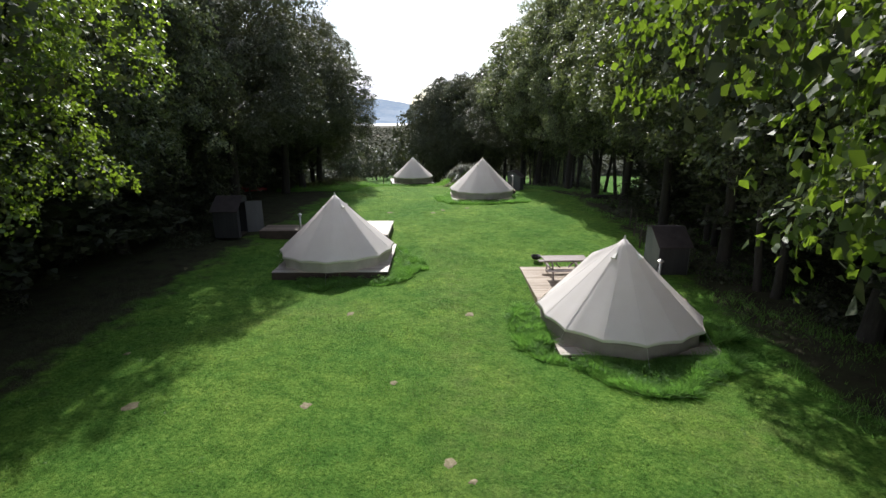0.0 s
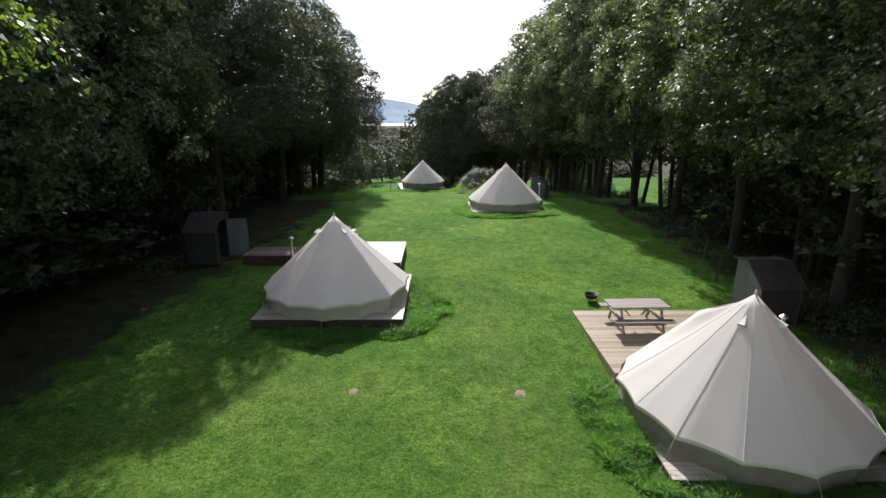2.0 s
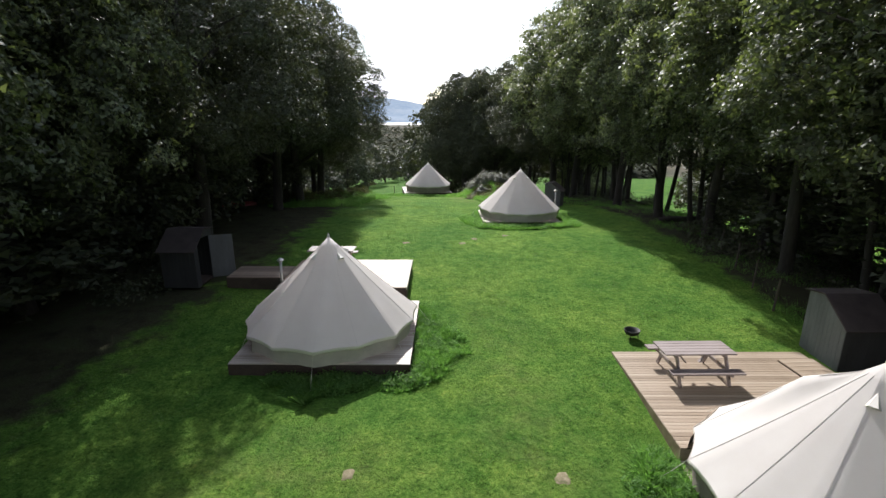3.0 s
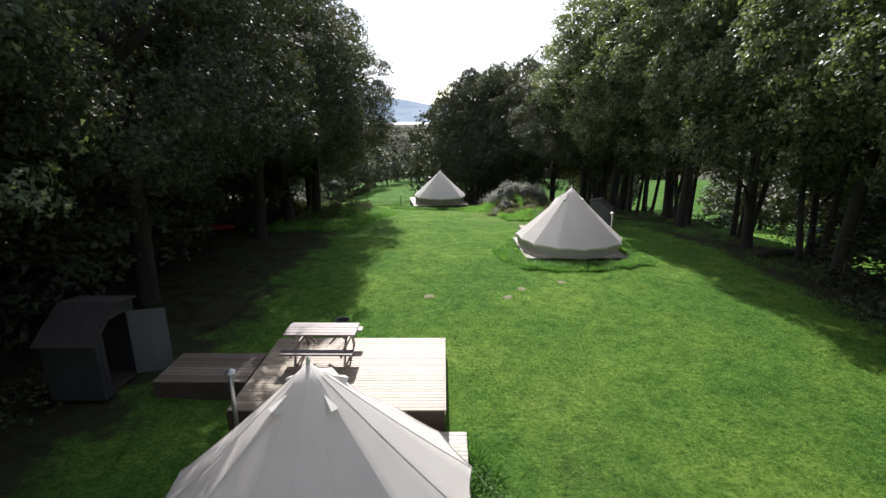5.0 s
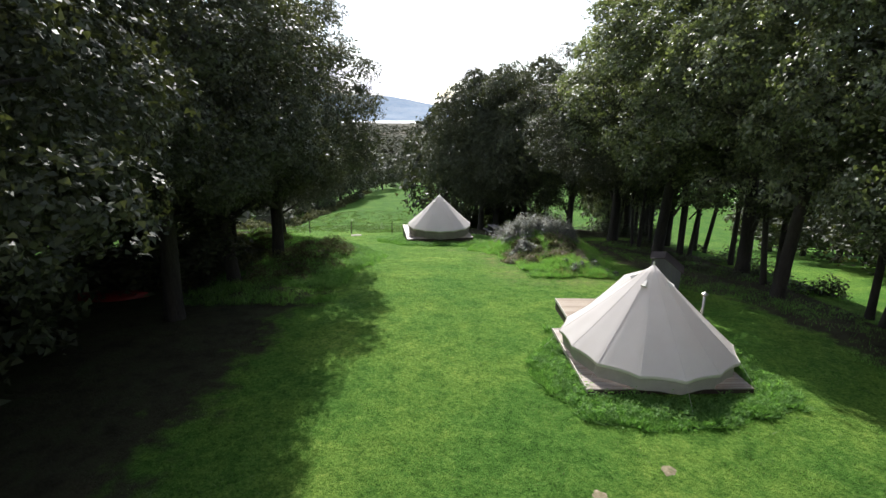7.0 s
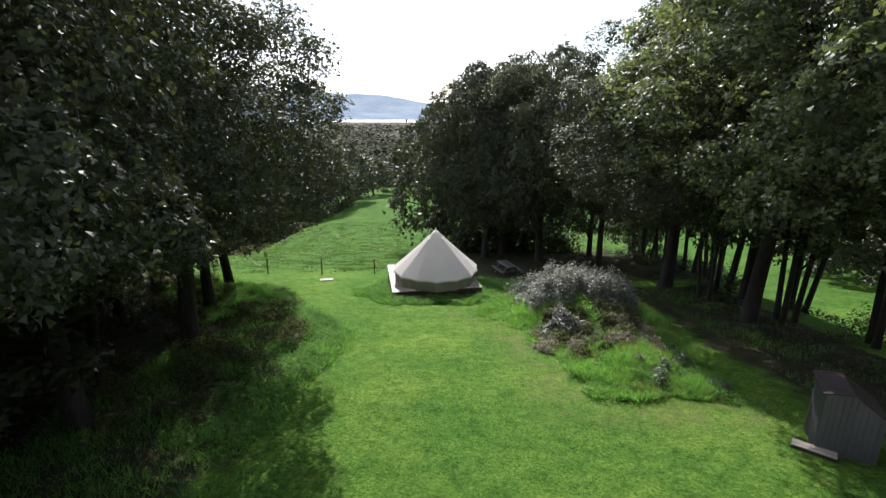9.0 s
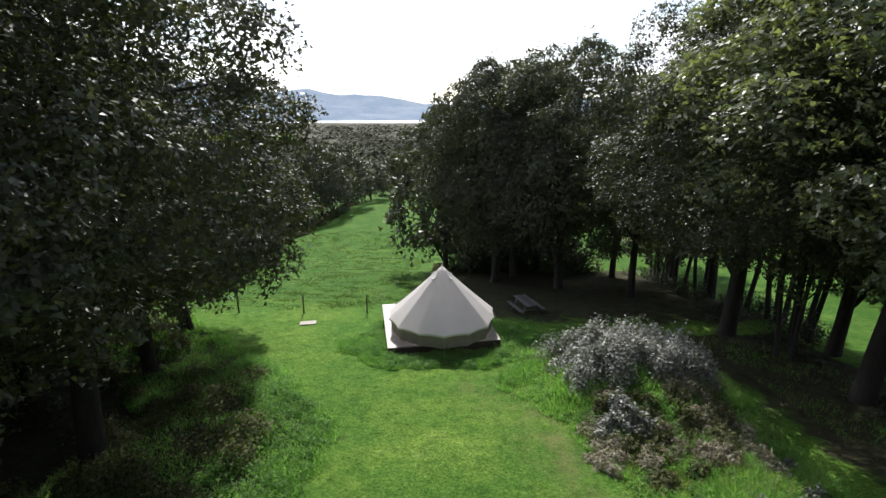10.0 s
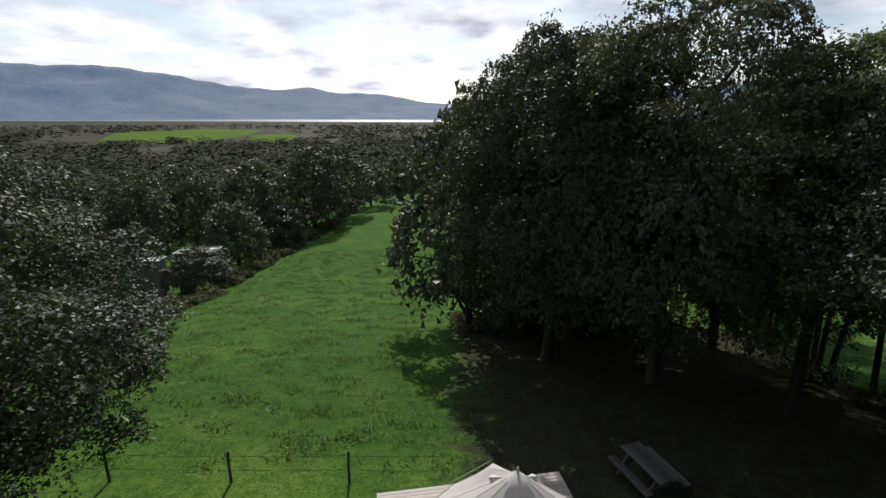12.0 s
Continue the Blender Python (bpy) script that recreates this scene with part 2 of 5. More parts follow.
def ground_material():
    m = bpy.data.materials.new("grass_ground")
    m.use_nodes = True
    n, l = m.node_tree.nodes, m.node_tree.links
    b = n["Principled BSDF"]
    b.inputs["Roughness"].default_value = 0.85
    b.inputs["Specular IOR Level"].default_value = 0.03
    geo = n.new("ShaderNodeNewGeometry")
    pos = geo.outputs["Position"]

    def noisy(scale, detail=5.0, rough=0.6):
        t = node(n, "ShaderNodeTexNoise", Scale=scale, Detail=detail, Roughness=rough)
        l.new(pos, t.inputs["Vector"])
        return t.outputs["Fac"]

    grain = ramp(n, [(0.36, (0.030, 0.080, 0.012)), (0.46, (0.080, 0.184, 0.032)), (0.55, (0.112, 0.230, 0.042)), (0.66, (0.19, 0.305, 0.075))])
    l.new(noisy(11, 9, 0.8), grain.inputs[0])
    patch = ramp(n, [(0.30, (0.66, 0.77, 0.70)), (0.42, (0.92, 0.95, 0.92)), (0.52, (1.14, 1.06, 1.0)), (0.62, (1.55, 1.26, 1.25)), (0.72, (2.0, 1.40, 1.9))])
    l.new(noisy(0.26, 9, 0.70), patch.inputs[0])
    tint = n.new("ShaderNodeMix")
    tint.data_type, tint.blend_type = "RGBA", "MULTIPLY"
    tint.inputs[0].default_value = 1.0
    l.new(grain.outputs[0], tint.inputs[6])
    l.new(patch.outputs[0], tint.inputs[7])
    middle = ramp(n, [(0.36, (0.66, 0.72, 0.70)), (0.5, (1, 1, 1)), (0.64, (1.30, 1.17, 1.2))])
    l.new(noisy(2.3, 7, 0.72), middle.inputs[0])
    both = n.new("ShaderNodeMix")
    both.data_type, both.blend_type = "RGBA", "MULTIPLY"
    both.inputs[0].default_value = 1.0
    l.new(tint.outputs[2], both.inputs[6])
    l.new(middle.outputs[0], both.inputs[7])
    worn = ramp(n, [(0.40, (0, 0, 0)), (0.66, (0.75, 0.75, 0.75))])
    l.new(noisy(1.3, 7, 0.7), worn.inputs[0])
    straw = ramp(n, [(0.35, (0.13, 0.15, 0.05)), (0.65, (0.30, 0.26, 0.13))])
    l.new(noisy(16, 7, 0.75), straw.inputs[0])
    # leaf litter; its dark tone also stands for shade under the trees
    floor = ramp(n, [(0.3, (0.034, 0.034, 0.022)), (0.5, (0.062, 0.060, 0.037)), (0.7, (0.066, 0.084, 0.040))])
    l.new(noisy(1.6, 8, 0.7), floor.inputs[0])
    valley = ramp(n, [(0.35, (0.050, 0.054, 0.038)), (0.5, (0.072, 0.070, 0.050)), (0.62, (0.10, 0.09, 0.066))])
    l.new(noisy(0.012, 7, 0.65), valley.inputs[0])
    kinds = n.new("ShaderNodeAttribute")
    kinds.attribute_name = "kinds"
    sep = n.new("ShaderNodeSeparateColor")
    l.new(kinds.outputs["Color"], sep.inputs[0])
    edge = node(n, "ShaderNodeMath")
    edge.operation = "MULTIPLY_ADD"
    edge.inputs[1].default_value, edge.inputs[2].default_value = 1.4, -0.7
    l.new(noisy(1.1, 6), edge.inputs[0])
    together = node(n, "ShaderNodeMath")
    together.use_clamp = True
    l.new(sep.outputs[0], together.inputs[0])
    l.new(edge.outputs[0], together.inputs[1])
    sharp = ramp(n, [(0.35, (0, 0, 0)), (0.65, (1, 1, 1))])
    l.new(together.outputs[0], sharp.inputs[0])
    bare = node(n, "ShaderNodeMath")
    bare.operation = "MULTIPLY"
    l.new(worn.outputs[0], bare.inputs[0])
    l.new(sep.outputs[2], bare.inputs[1])
    dry = n.new("ShaderNodeMix")
    dry.data_type = "RGBA"
    l.new(bare.outputs[0], dry.inputs[0])
    # rough meadow's darker green, its colour also lowered for the late drop in exposure
    meadow_dim = n.new("ShaderNodeMix")
    meadow_dim.data_type, meadow_dim.blend_type = "RGBA", "MULTIPLY"
    meadow_dim.inputs[7].default_value = (0.62, 0.68, 0.70, 1)
    l.new(kinds.outputs["Alpha"], meadow_dim.inputs[0])
    l.new(both.outputs[2], meadow_dim.inputs[6])
    l.new(meadow_dim.outputs[2], dry.inputs[6])
    l.new(straw.outputs[0], dry.inputs[7])
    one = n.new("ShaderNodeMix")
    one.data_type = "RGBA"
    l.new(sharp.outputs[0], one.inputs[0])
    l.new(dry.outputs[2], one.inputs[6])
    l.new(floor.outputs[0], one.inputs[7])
    two = n.new("ShaderNodeMix")
    two.data_type = "RGBA"
    l.new(sep.outputs[1], two.inputs[0])
    l.new(one.outputs[2], two.inputs[6])
    l.new(valley.outputs[0], two.inputs[7])
    l.new(two.outputs[2], b.inputs["Base Color"])
    bump = node(n, "ShaderNodeBump", Strength=1.0, Distance=0.10)
    l.new(noisy(14, 8, 0.75), bump.inputs["Height"])
    bump2 = node(n, "ShaderNodeBump", Strength=0.35, Distance=0.25)
    l.new(noisy(1.5, 4), bump2.inputs["Height"])
    l.new(bump.outputs[0], bump2.inputs["Normal"])
    l.new(bump2.outputs[0], b.inputs["Normal"])
    return m


def hazy_hill_material():
    """Far hills; a blue emission puts the haze of much air into the material."""
    m = surface("far_hill_haze_glow", [(0.36, (0.025, 0.042, 0.045)), (0.5, (0.065, 0.082, 0.075)), (0.66, (0.115, 0.12, 0.10))], 0.005, 0.04, 0.95, 0.0, local=False)
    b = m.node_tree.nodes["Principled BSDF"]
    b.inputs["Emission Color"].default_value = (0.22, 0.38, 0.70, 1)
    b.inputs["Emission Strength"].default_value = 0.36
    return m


def let_through(m, amount, tint):
    """Cloth that lets some light through."""
    n, l = m.node_tree.nodes, m.node_tree.links
    b, out = n["Principled BSDF"], n["Material Output"]
    tr = n.new("ShaderNodeBsdfTranslucent")
    tr.inputs["Color"].default_value = (*tint, 1)
    mx = node(n, "ShaderNodeMixShader", Fac=amount)
    l.new(b.outputs[0], mx.inputs[1])
    l.new(tr.outputs[0], mx.inputs[2])
    l.new(mx.outputs[0], out.inputs["Surface"])


let_through(CANVAS, 0.34, (0.86, 0.81, 0.78))
GROUND = ground_material()
HILL = hazy_hill_material()


# ---- mesh helpers ----
def bm_mesh(name, bm, smooth=False):
    me = bpy.data.meshes.new(name)
    bm.normal_update()
    bm.to_mesh(me)
    bm.free()
    if smooth:
        me.shade_smooth()
    return me


def part(name, bm, material, parent, label="", smooth=False):
    me = bm if isinstance(bm, bpy.types.Mesh) else bm_mesh(name, bm, smooth)
    if not me.materials:
        me.materials.append(material)
    ob = new(name, me)
    ob.parent = parent
    return tagged(ob, label) if label else ob


def thing(name, m, label, category, group="", kind=""):
    ob = new(name)
    ob.empty_display_size = 0.2
    ob.matrix_world = m
    return tagged(ob, label, category, group, kind)


def box(bm, x0, x1, y0, y1, z0, z1, m=None, bevel=0.0):
    c = Matrix.Translation(((x0 + x1) / 2, (y0 + y1) / 2, (z0 + z1) / 2)) @ Matrix.Diagonal((x1 - x0, y1 - y0, z1 - z0, 1))
    r = bmesh.ops.create_cube(bm, size=1, matrix=(m or Matrix()) @ c)
    if bevel:
        es = {e for v in r["verts"] for e in v.link_edges}
        bmesh.ops.bevel(bm, geom=list(es), offset=bevel, segments=1, affect="EDGES")
    return bm


def boxed(*a, m=None, bevel=0.0):
    return box(bmesh.new(), *a, m=m, bevel=bevel)


def tube(bm, points, radii, sides=8, cap=True):
    rings = []
    pts = [Vector(p) for p in points]
    for i, (p, r) in enumerate(zip(pts, radii)):
        d = (pts[min(i + 1, len(pts) - 1)] - pts[max(i - 1, 0)]).normalized()
        a = d.cross(Vector((0.31, 0.95, 0.05))).normalized()
        b = d.cross(a)
        rings.append([bm.verts.new(p + r * (math.cos(t) * a + math.sin(t) * b)) for t in [2 * math.pi * k / sides for k in range(sides)]])
    for r0, r1 in zip(rings, rings[1:]):
        for k in range(sides):
            bm.faces.new((r0[k], r0[(k + 1) % sides], r1[(k + 1) % sides], r1[k]))
    if cap:
        bm.faces.new(rings[0])
        bm.faces.new(rings[-1][::-1])
    bmesh.ops.recalc_face_normals(bm, faces=bm.faces)
    return bm


def raw_mesh(name, verts, faces_n, material, smooth=False):
    """A mesh of loose polygons with faces_n corners each; verts: (n, faces_n, 3)."""
    v = np.asarray(verts, np.float32).reshape(-1, 3)
    count = len(v) // faces_n
    me = bpy.data.meshes.new(name)
    me.vertices.add(len(v))
    me.vertices.foreach_set("co", v.ravel())
    me.loops.add(len(v))
    me.loops.foreach_set("vertex_index", np.arange(len(v), dtype=np.int32))
    me.polygons.add(count)
    me.polygons.foreach_set("loop_start", np.arange(0, len(v), faces_n, dtype=np.int32))
    me.update(calc_edges=True)
    me.materials.append(material)
    return me


def unit(v):
    return v / np.maximum(np.linalg.norm(v, axis=-1, keepdims=True), 1e-9)


def leaf_quads(rng, centre, normal, size, fold=0.18, long=1.5):
    """Kite-shaped leaves round centres, lying roughly across their normals."""
    n = len(centre)
    a = unit(np.cross(normal, rng.normal(size=(n, 3))))
    b = unit(np.cross(normal, a))
    s = size[:, None] if np.ndim(size) else size
    base = centre - a * s * long / 2
    tip = centre + a * s * long / 2
    mid = centre + a * s * long * 0.08
    lift = normal * s * fold
    return np.stack([base, mid + b * s / 2 + lift, tip, mid - b * s / 2 + lift], 1)


def blades(rng, base, height, width, lean=0.35):
    """Grass blades: one tall triangle each, leaning at random."""
    n = len(base)
    ang = rng.uniform(0, 2 * math.pi, n)
    across = np.stack([np.cos(ang), np.sin(ang), 0 * ang], 1)
    bend = rng.normal(size=(n, 2)) * lean
    h = np.asarray(height)[:, None] if np.ndim(height) else height
    w = np.asarray(width)[:, None] if np.ndim(width) else width
    tip = base + np.concatenate([bend * h, np.broadcast_to(h, (n, 1))], 1)
    return np.stack([base - across * w / 2, base + across * w / 2, tip], 1)


# ---- the lie of the land ----
PROFILE_Y = np.array([-400, -60, 0, 15, 20, 26, 32, 38, 45, 52, 58, 65, 80, 100, 130, 190, 300, 420, 6000.0])
PROFILE_Z = np.array([4, 0.3, 0, 0, 0.15, 0.42, 0.56, 0.45, 0, -0.85, -1.6, -2.5, -5.6, -10, -12.7, -16.8, -26, -28.4, -28.4])
_ys = np.arange(-400, 6000, 1.0)
_zs = np.interp(_ys, PROFILE_Y, PROFILE_Z)
_zs = np.convolve(np.pad(_zs, 4, mode="edge"), np.ones(9) / 9, mode="valid")


def smooth_step(a, b, v):
    t = np.clip((v - a) / (b - a), 0, 1)
    return t * t * (3 - 2 * t)


def lie(x, y):
    """Ground height; takes numbers or arrays."""
    x, y = np.asarray(x, float), np.asarray(y, float)
    z = np.interp(y, _ys, _zs)
    near = 1 - smooth_step(120, 300, np.abs(y)) * 1.0
    # the overgrown bank beside the mown path
    z = z + 1.5 * np.exp(-(((x - 3.0) / 2.7) ** 2 + ((y - 54.2) / 3.2) ** 2) ** 1.6) + 0.45 * np.exp(-(((x - 3.2) / 1.5) ** 2 + ((y - 48.8) / 2.4) ** 2))
    z = z + 0.5 * np.exp(-(((x + 10.5) / 2.4) ** 2 + ((y - 51.0) / 5.0) ** 2))
    # level hollows round the tents
    for cx, cy, dip in ((5.4, 13.4, 0.24), (-4.4, 20.0, 0.12), (3.0, 36.4, 0.06)):
        z = z - dip * np.exp(-(((x - cx) ** 2 + (y - cy) ** 2) / 16.0) ** 2)
    # the ground falls away past the trees on the high side
    z = z - 3.0 * smooth_step(13.6, 21, x) * smooth_step(26, 36, y) * smooth_step(190, 120, y)
    # the wood on the low side falls away
    z = z - 3.0 * smooth_step(-20, -45, x) * near
    z = z + near * (0.05 * np.sin(x * 0.9 + 1.3) * np.sin(y * 0.7) + 0.03 * np.sin(x * 2.1) * np.sin(y * 1.7 + 0.5)) * smooth_step(3, 9, np.abs(x) + 0.1 * np.abs(y - 25))
    # a wooded hill far to the side
    z = z + 75 * smooth_step(160, 420, x) * smooth_step(900, 500, y) * smooth_step(40, 160, y)
    return z


def axis(fine0, fine1, step, low, high, grow):
    mid = list(np.arange(fine0, fine1 + 1e-6, step))
    up, s = [], step
    v = fine1
    while v < high:
        s *= grow
        v += s
        up.append(v)
    down, s, v = [], step, fine0
    while v > low:
        s *= grow
        v -= s
        down.append(v)
    return np.array(down[::-1] + mid + up)


def lawn_left(y):
    return np.interp(y, [-40, 0, 8, 20, 28, 38, 44.3, 46.8, 51.4, 56.3, 63, 70, 200], [-11.5, -11.5, -10.3, -10.0, -8.8, -8.6, -8.2, -7.9, -6.95, -10.6, -17.0, -26, -27])


def lawn_right(y):
    return np.interp(y, [-40, 0, 8, 20, 30, 38, 43, 46, 60, 66, 200], [9.5, 9.5, 9.2, 10, 10.2, 10, 9.2, 7.4, 7.0, 60, 60])


def build_ground():
    xs = axis(-34, 34, 0.8, -4800, 4800, 1.22)
    ys = axis(-12, 112, 0.8, -900, 4850, 1.09)
    X, Y = np.meshgrid(xs, ys)
    Z = lie(X, Y)
    nx, ny = len(xs), len(ys)
    v = np.stack([X, Y, Z], -1).reshape(-1, 3)
    i = np.arange(nx * ny).reshape(ny, nx)
    f = np.stack([i[:-1, :-1], i[:-1, 1:], i[1:, 1:], i[1:, :-1]], -1).reshape(-1, 4)
    me = bpy.data.meshes.new("ground")
    me.from_pydata(v.tolist(), [], f.tolist())
    me.shade_smooth()
    # litter mask; its edges reach over the lawn to darken where tree shade falls
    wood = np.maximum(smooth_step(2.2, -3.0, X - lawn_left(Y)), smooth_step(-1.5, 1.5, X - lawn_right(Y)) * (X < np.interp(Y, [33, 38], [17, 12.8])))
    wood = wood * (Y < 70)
    # same dark litter put where the oak group casts its shade
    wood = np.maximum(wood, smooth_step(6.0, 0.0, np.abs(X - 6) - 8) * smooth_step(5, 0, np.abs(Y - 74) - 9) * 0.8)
    far = smooth_step(200, 260, np.abs(Y) + 1.5 * np.maximum(np.abs(X) - 60, 0) * ((X < 0) | (X > 110)))
    edge = np.interp(Y, [45.8, 48, 49.4, 52.4, 54.6, 55.6], [1.1, 0.7, 0.65, -0.1, -1.7, -1.8])
    dry = np.exp(-((X - edge + 0.7) / 0.9) ** 2) * smooth_step(44, 46, Y) * smooth_step(57, 54.5, Y)
    dry = np.maximum(dry, np.exp(-((Y - 45.2) / 0.8) ** 2) * smooth_step(0.5, 2, X) * smooth_step(7, 5, X))
    dry = np.maximum(dry, 0.5 * np.exp(-((X + 4.5) / 2.5) ** 2 - ((Y - 15) / 1.5) ** 2))
    dry = np.maximum(dry, 0.42 * np.exp(-((X - 0.9 + 0.05 * (Y - 8)) / 1.1) ** 2) * smooth_step(2, 6, Y) * smooth_step(30, 16, Y))
    dry = np.maximum(dry, 0.5 * np.exp(-((X - 6.3) / 1.6) ** 2 - ((Y - 8.6) / 1.6) ** 2))
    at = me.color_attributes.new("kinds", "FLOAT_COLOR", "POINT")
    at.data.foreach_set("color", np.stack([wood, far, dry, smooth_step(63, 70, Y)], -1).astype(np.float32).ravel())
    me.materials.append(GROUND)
    return tagged(new("ground", me), "mown green lawn sloping down to a rough meadow", "ground", kind="structure")


build_ground()


def sheet(name, outline, z, material, label, category):
    bm = bmesh.new()
    bm.faces.new([bm.verts.new((x, y, z)) for x, y in outline])
    me = bm_mesh(name, bm)
    me.materials.append(material)
    return tagged(new(name, me), label, category, kind="structure")


sheet("water", [(-3600, 2050), (-1500, 2330), (-900, 2400), (0, 2330), (900, 2400), (900, 3150), (-300, 3300), (-1500, 3100), (-3600, 2500)], -28.0, WATER, "bright estuary water below far hills", "water")
sheet("field", [(-440, 660), (-640, 1000), (-590, 1270), (-420, 1180), (-345, 900), (-318, 690)], -28.1, FIELD, "bright green pasture in the valley", "field")
sheet("field", [(-262, 695), (-340, 900), (-300, 985), (-240, 850), (-208, 700)], -28.1, FIELD, "small bright green pasture among dark woods", "field")


def build_mountains():
    azs = np.radians(np.arange(-62, 56, 0.6))
    crest = np.interp(np.degrees(azs), [-62, -50, -43, -38, -34, -28, -24, -20.5, -17, -14.5, -12, -9, -5, -2, 3, 12, 30, 56],
                      [3.6, 4.1, 4.4, 4.1, 4.35, 3.75, 3.05, 2.6, 2.6, 2.85, 2.3, 2.35, 1.9, 1.3, 1.1, 1.6, 3.0, 4.0])
    steps = np.linspace(0, 1, 26)
    v, k = [], len(steps)
    for a, c in zip(azs, crest):
        for s in steps:
            r = 3300 + 1300 * s
            top = math.tan(radians(c)) * 4350 + 30
            rise = min(s / 0.8, 1.0)
            fold = noise.noise(Vector((a * 14, s * 3, 0.3))) * 0.16 * rise * (1 - rise) * 4 + noise.noise(Vector((a * 45, s * 8, 2.0))) * 0.045 * rise
            z = -30 + top * (rise ** 1.25 * (1 if s <= 0.8 else 1 - (s - 0.8) * 2) + fold)
            v.append((r * math.sin(a), r * math.cos(a), z))
    n = len(azs)
    f = [(i * k + j, (i + 1) * k + j, (i + 1) * k + j + 1, i * k + j + 1) for i in range(n - 1) for j in range(k - 1)]
    me = bpy.data.meshes.new("far_hills")
    me.from_pydata(v, [], f)
    me.shade_smooth()
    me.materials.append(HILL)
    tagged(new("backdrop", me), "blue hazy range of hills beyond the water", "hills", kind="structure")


build_mountains()


# ---- trees ----
def leaf_tris(rng, centre, normal, size, long=1.45):
    """Small leaves and leaf tufts as single pointed blades."""
    n = len(centre)
    a = unit(np.cross(normal, rng.normal(size=(n, 3))))
    b = unit(np.cross(normal, a))
    s = size[:, None]
    return np.stack([centre - a * s * long * 0.4 + b * s * 0.52, centre - a * s * long * 0.3 - b * s * 0.5, centre + a * s * long * 0.6], 1)


def build_tree(name, seed, height, low, radius, leaves, leaf, trunk_r, label, category, group, lobes=30, stems=1, widest=0.4, limbs=10, green=None, far=False, kites=False, inner=70):
    """A broadleaf tree: trunk with limbs, and a domed crown of sprays of leaves set on uneven lobes. low: height of the crown's underside; widest: where between low and top it spreads most."""
    rng = np.random.default_rng(seed)
    t = thing(name, Matrix(), label, category, group)
    tall = height - low
    mid, above, below = low + widest * tall, (1 - widest) * tall, widest * tall
    # lobes spread evenly over the dome, each filling out to about its skin
    k = np.arange(lobes) + 0.5
    uz = np.clip(1 - 2 * k / lobes + rng.normal(size=lobes) * 0.05, -0.96, 0.98)
    az = k * 2.39996 + rng.normal(size=lobes) * 0.3
    flat = np.where(uz < 0, (1 - np.abs(uz) ** 3.2) ** 0.5, (1 - uz ** 2) ** 0.5)
    sizes = radius * rng.uniform(0.13, 0.27, lobes)
    reach = 1.04 - 0.9 * sizes / radius - 0.34 * rng.random(lobes) ** 1.6
    centres = np.stack([np.cos(az) * flat * radius * reach, np.sin(az) * flat * radius * reach, mid + uz * reach * np.where(uz < 0, below, above)], 1)
    # trunk and limbs
    crotch = mid + 0.3 * above
    bm = bmesh.new()
    lean = rng.normal(size=2) * 0.25
    stem = [(lean[0] * s * s + 0.12 * math.sin(5 * s + seed), lean[1] * s * s + 0.12 * math.cos(4 * s + seed), s * crotch) for s in (0, 0.05, 0.15, 0.3, 0.45, 0.6, 0.8, 1.0)]
    for q in range(stems):
        a = 2.1 * q + seed
        foot = Vector((math.cos(a), math.sin(a), 0)) * (0.0 if stems == 1 else trunk_r * 3.2)
        spread = 1.0 + 0.5 * q
        tube(bm, [foot + Vector((stem[0][0], stem[0][1], -0.4))] + [foot * (1 + spread * p[2] * 0.12) + Vector(p) for p in stem], [trunk_r * w for w in (1.5, 1.3, 1.1, 1.0, 0.92, 0.8, 0.62, 0.4, 0.15)], 10)
    part("trunk", bm, BARK, t, smooth=True)
    for q in rng.choice(lobes, size=limbs, replace=False):
        c = centres[q]
        z0 = np.clip(c[2] - rng.uniform(0.25, 0.5) * radius, low * 0.55 + 0.5, crotch * 0.95)
        s = z0 / crotch
        p0 = np.array([lean[0] * s * s, lean[1] * s * s, z0])
        bend = rng.normal(size=3) * 0.25
        p1 = p0 * 0.55 + c * 0.45 + bend + np.array([0, 0, 0.12 * radius])
        part("limb", tube(bmesh.new(), [p0, (p0 + p1) / 2 + bend * 0.4, p1, c], [trunk_r * w for w in (0.5, 0.4, 0.28, 0.08)], 6), BARK, t, smooth=True)
    # sprays of leaves on the lobes' skins; a few hang out past the rest
    each = 5 if far else 9
    n = leaves // each * 2
    heart = np.array([0, 0, mid])
    per = rng.choice(lobes, size=n, p=sizes ** 2 / (sizes ** 2).sum())
    out = unit(centres[per] - heart)
    u = unit(rng.normal(size=(n, 3)) + out * 0.5 + np.array([0, 0, 0.6]))
    wob = 1 + 0.13 * np.sin(u[:, 0] * 7 + per) * np.sin(u[:, 1] * 8 + 2 * per) + 0.08 * np.sin(u[:, 2] * 13 + per)
    rad = sizes[per] * wob * np.where(rng.random(n) < 0.05, rng.uniform(1.05, 1.35, n), rng.uniform(0.82, 1.05, n))
    spot = centres[per] + u * rad[:, None] * np.array([1.0, 1.0, 0.78])
    # no sprays within another lobe
    hidden = np.zeros(n, bool)
    for c, r in zip(centres, sizes):
        hidden |= (((spot - c) * np.array([1, 1, 1.28])) ** 2).sum(1) < (0.74 * r) ** 2
    inward = (((spot - heart) * u).sum(1) < -0.1 * radius) | (u[:, 2] < -0.45)
    stay = np.flatnonzero(~hidden & ~inward)[:leaves // each]
    spot, u = spot[stay], u[stay]
    face = unit(u * 0.75 + np.array([0, 0, 0.35]) + rng.normal(size=u.shape) * 0.25)
    wide = leaf * rng.uniform(0.8, 1.7, len(spot))
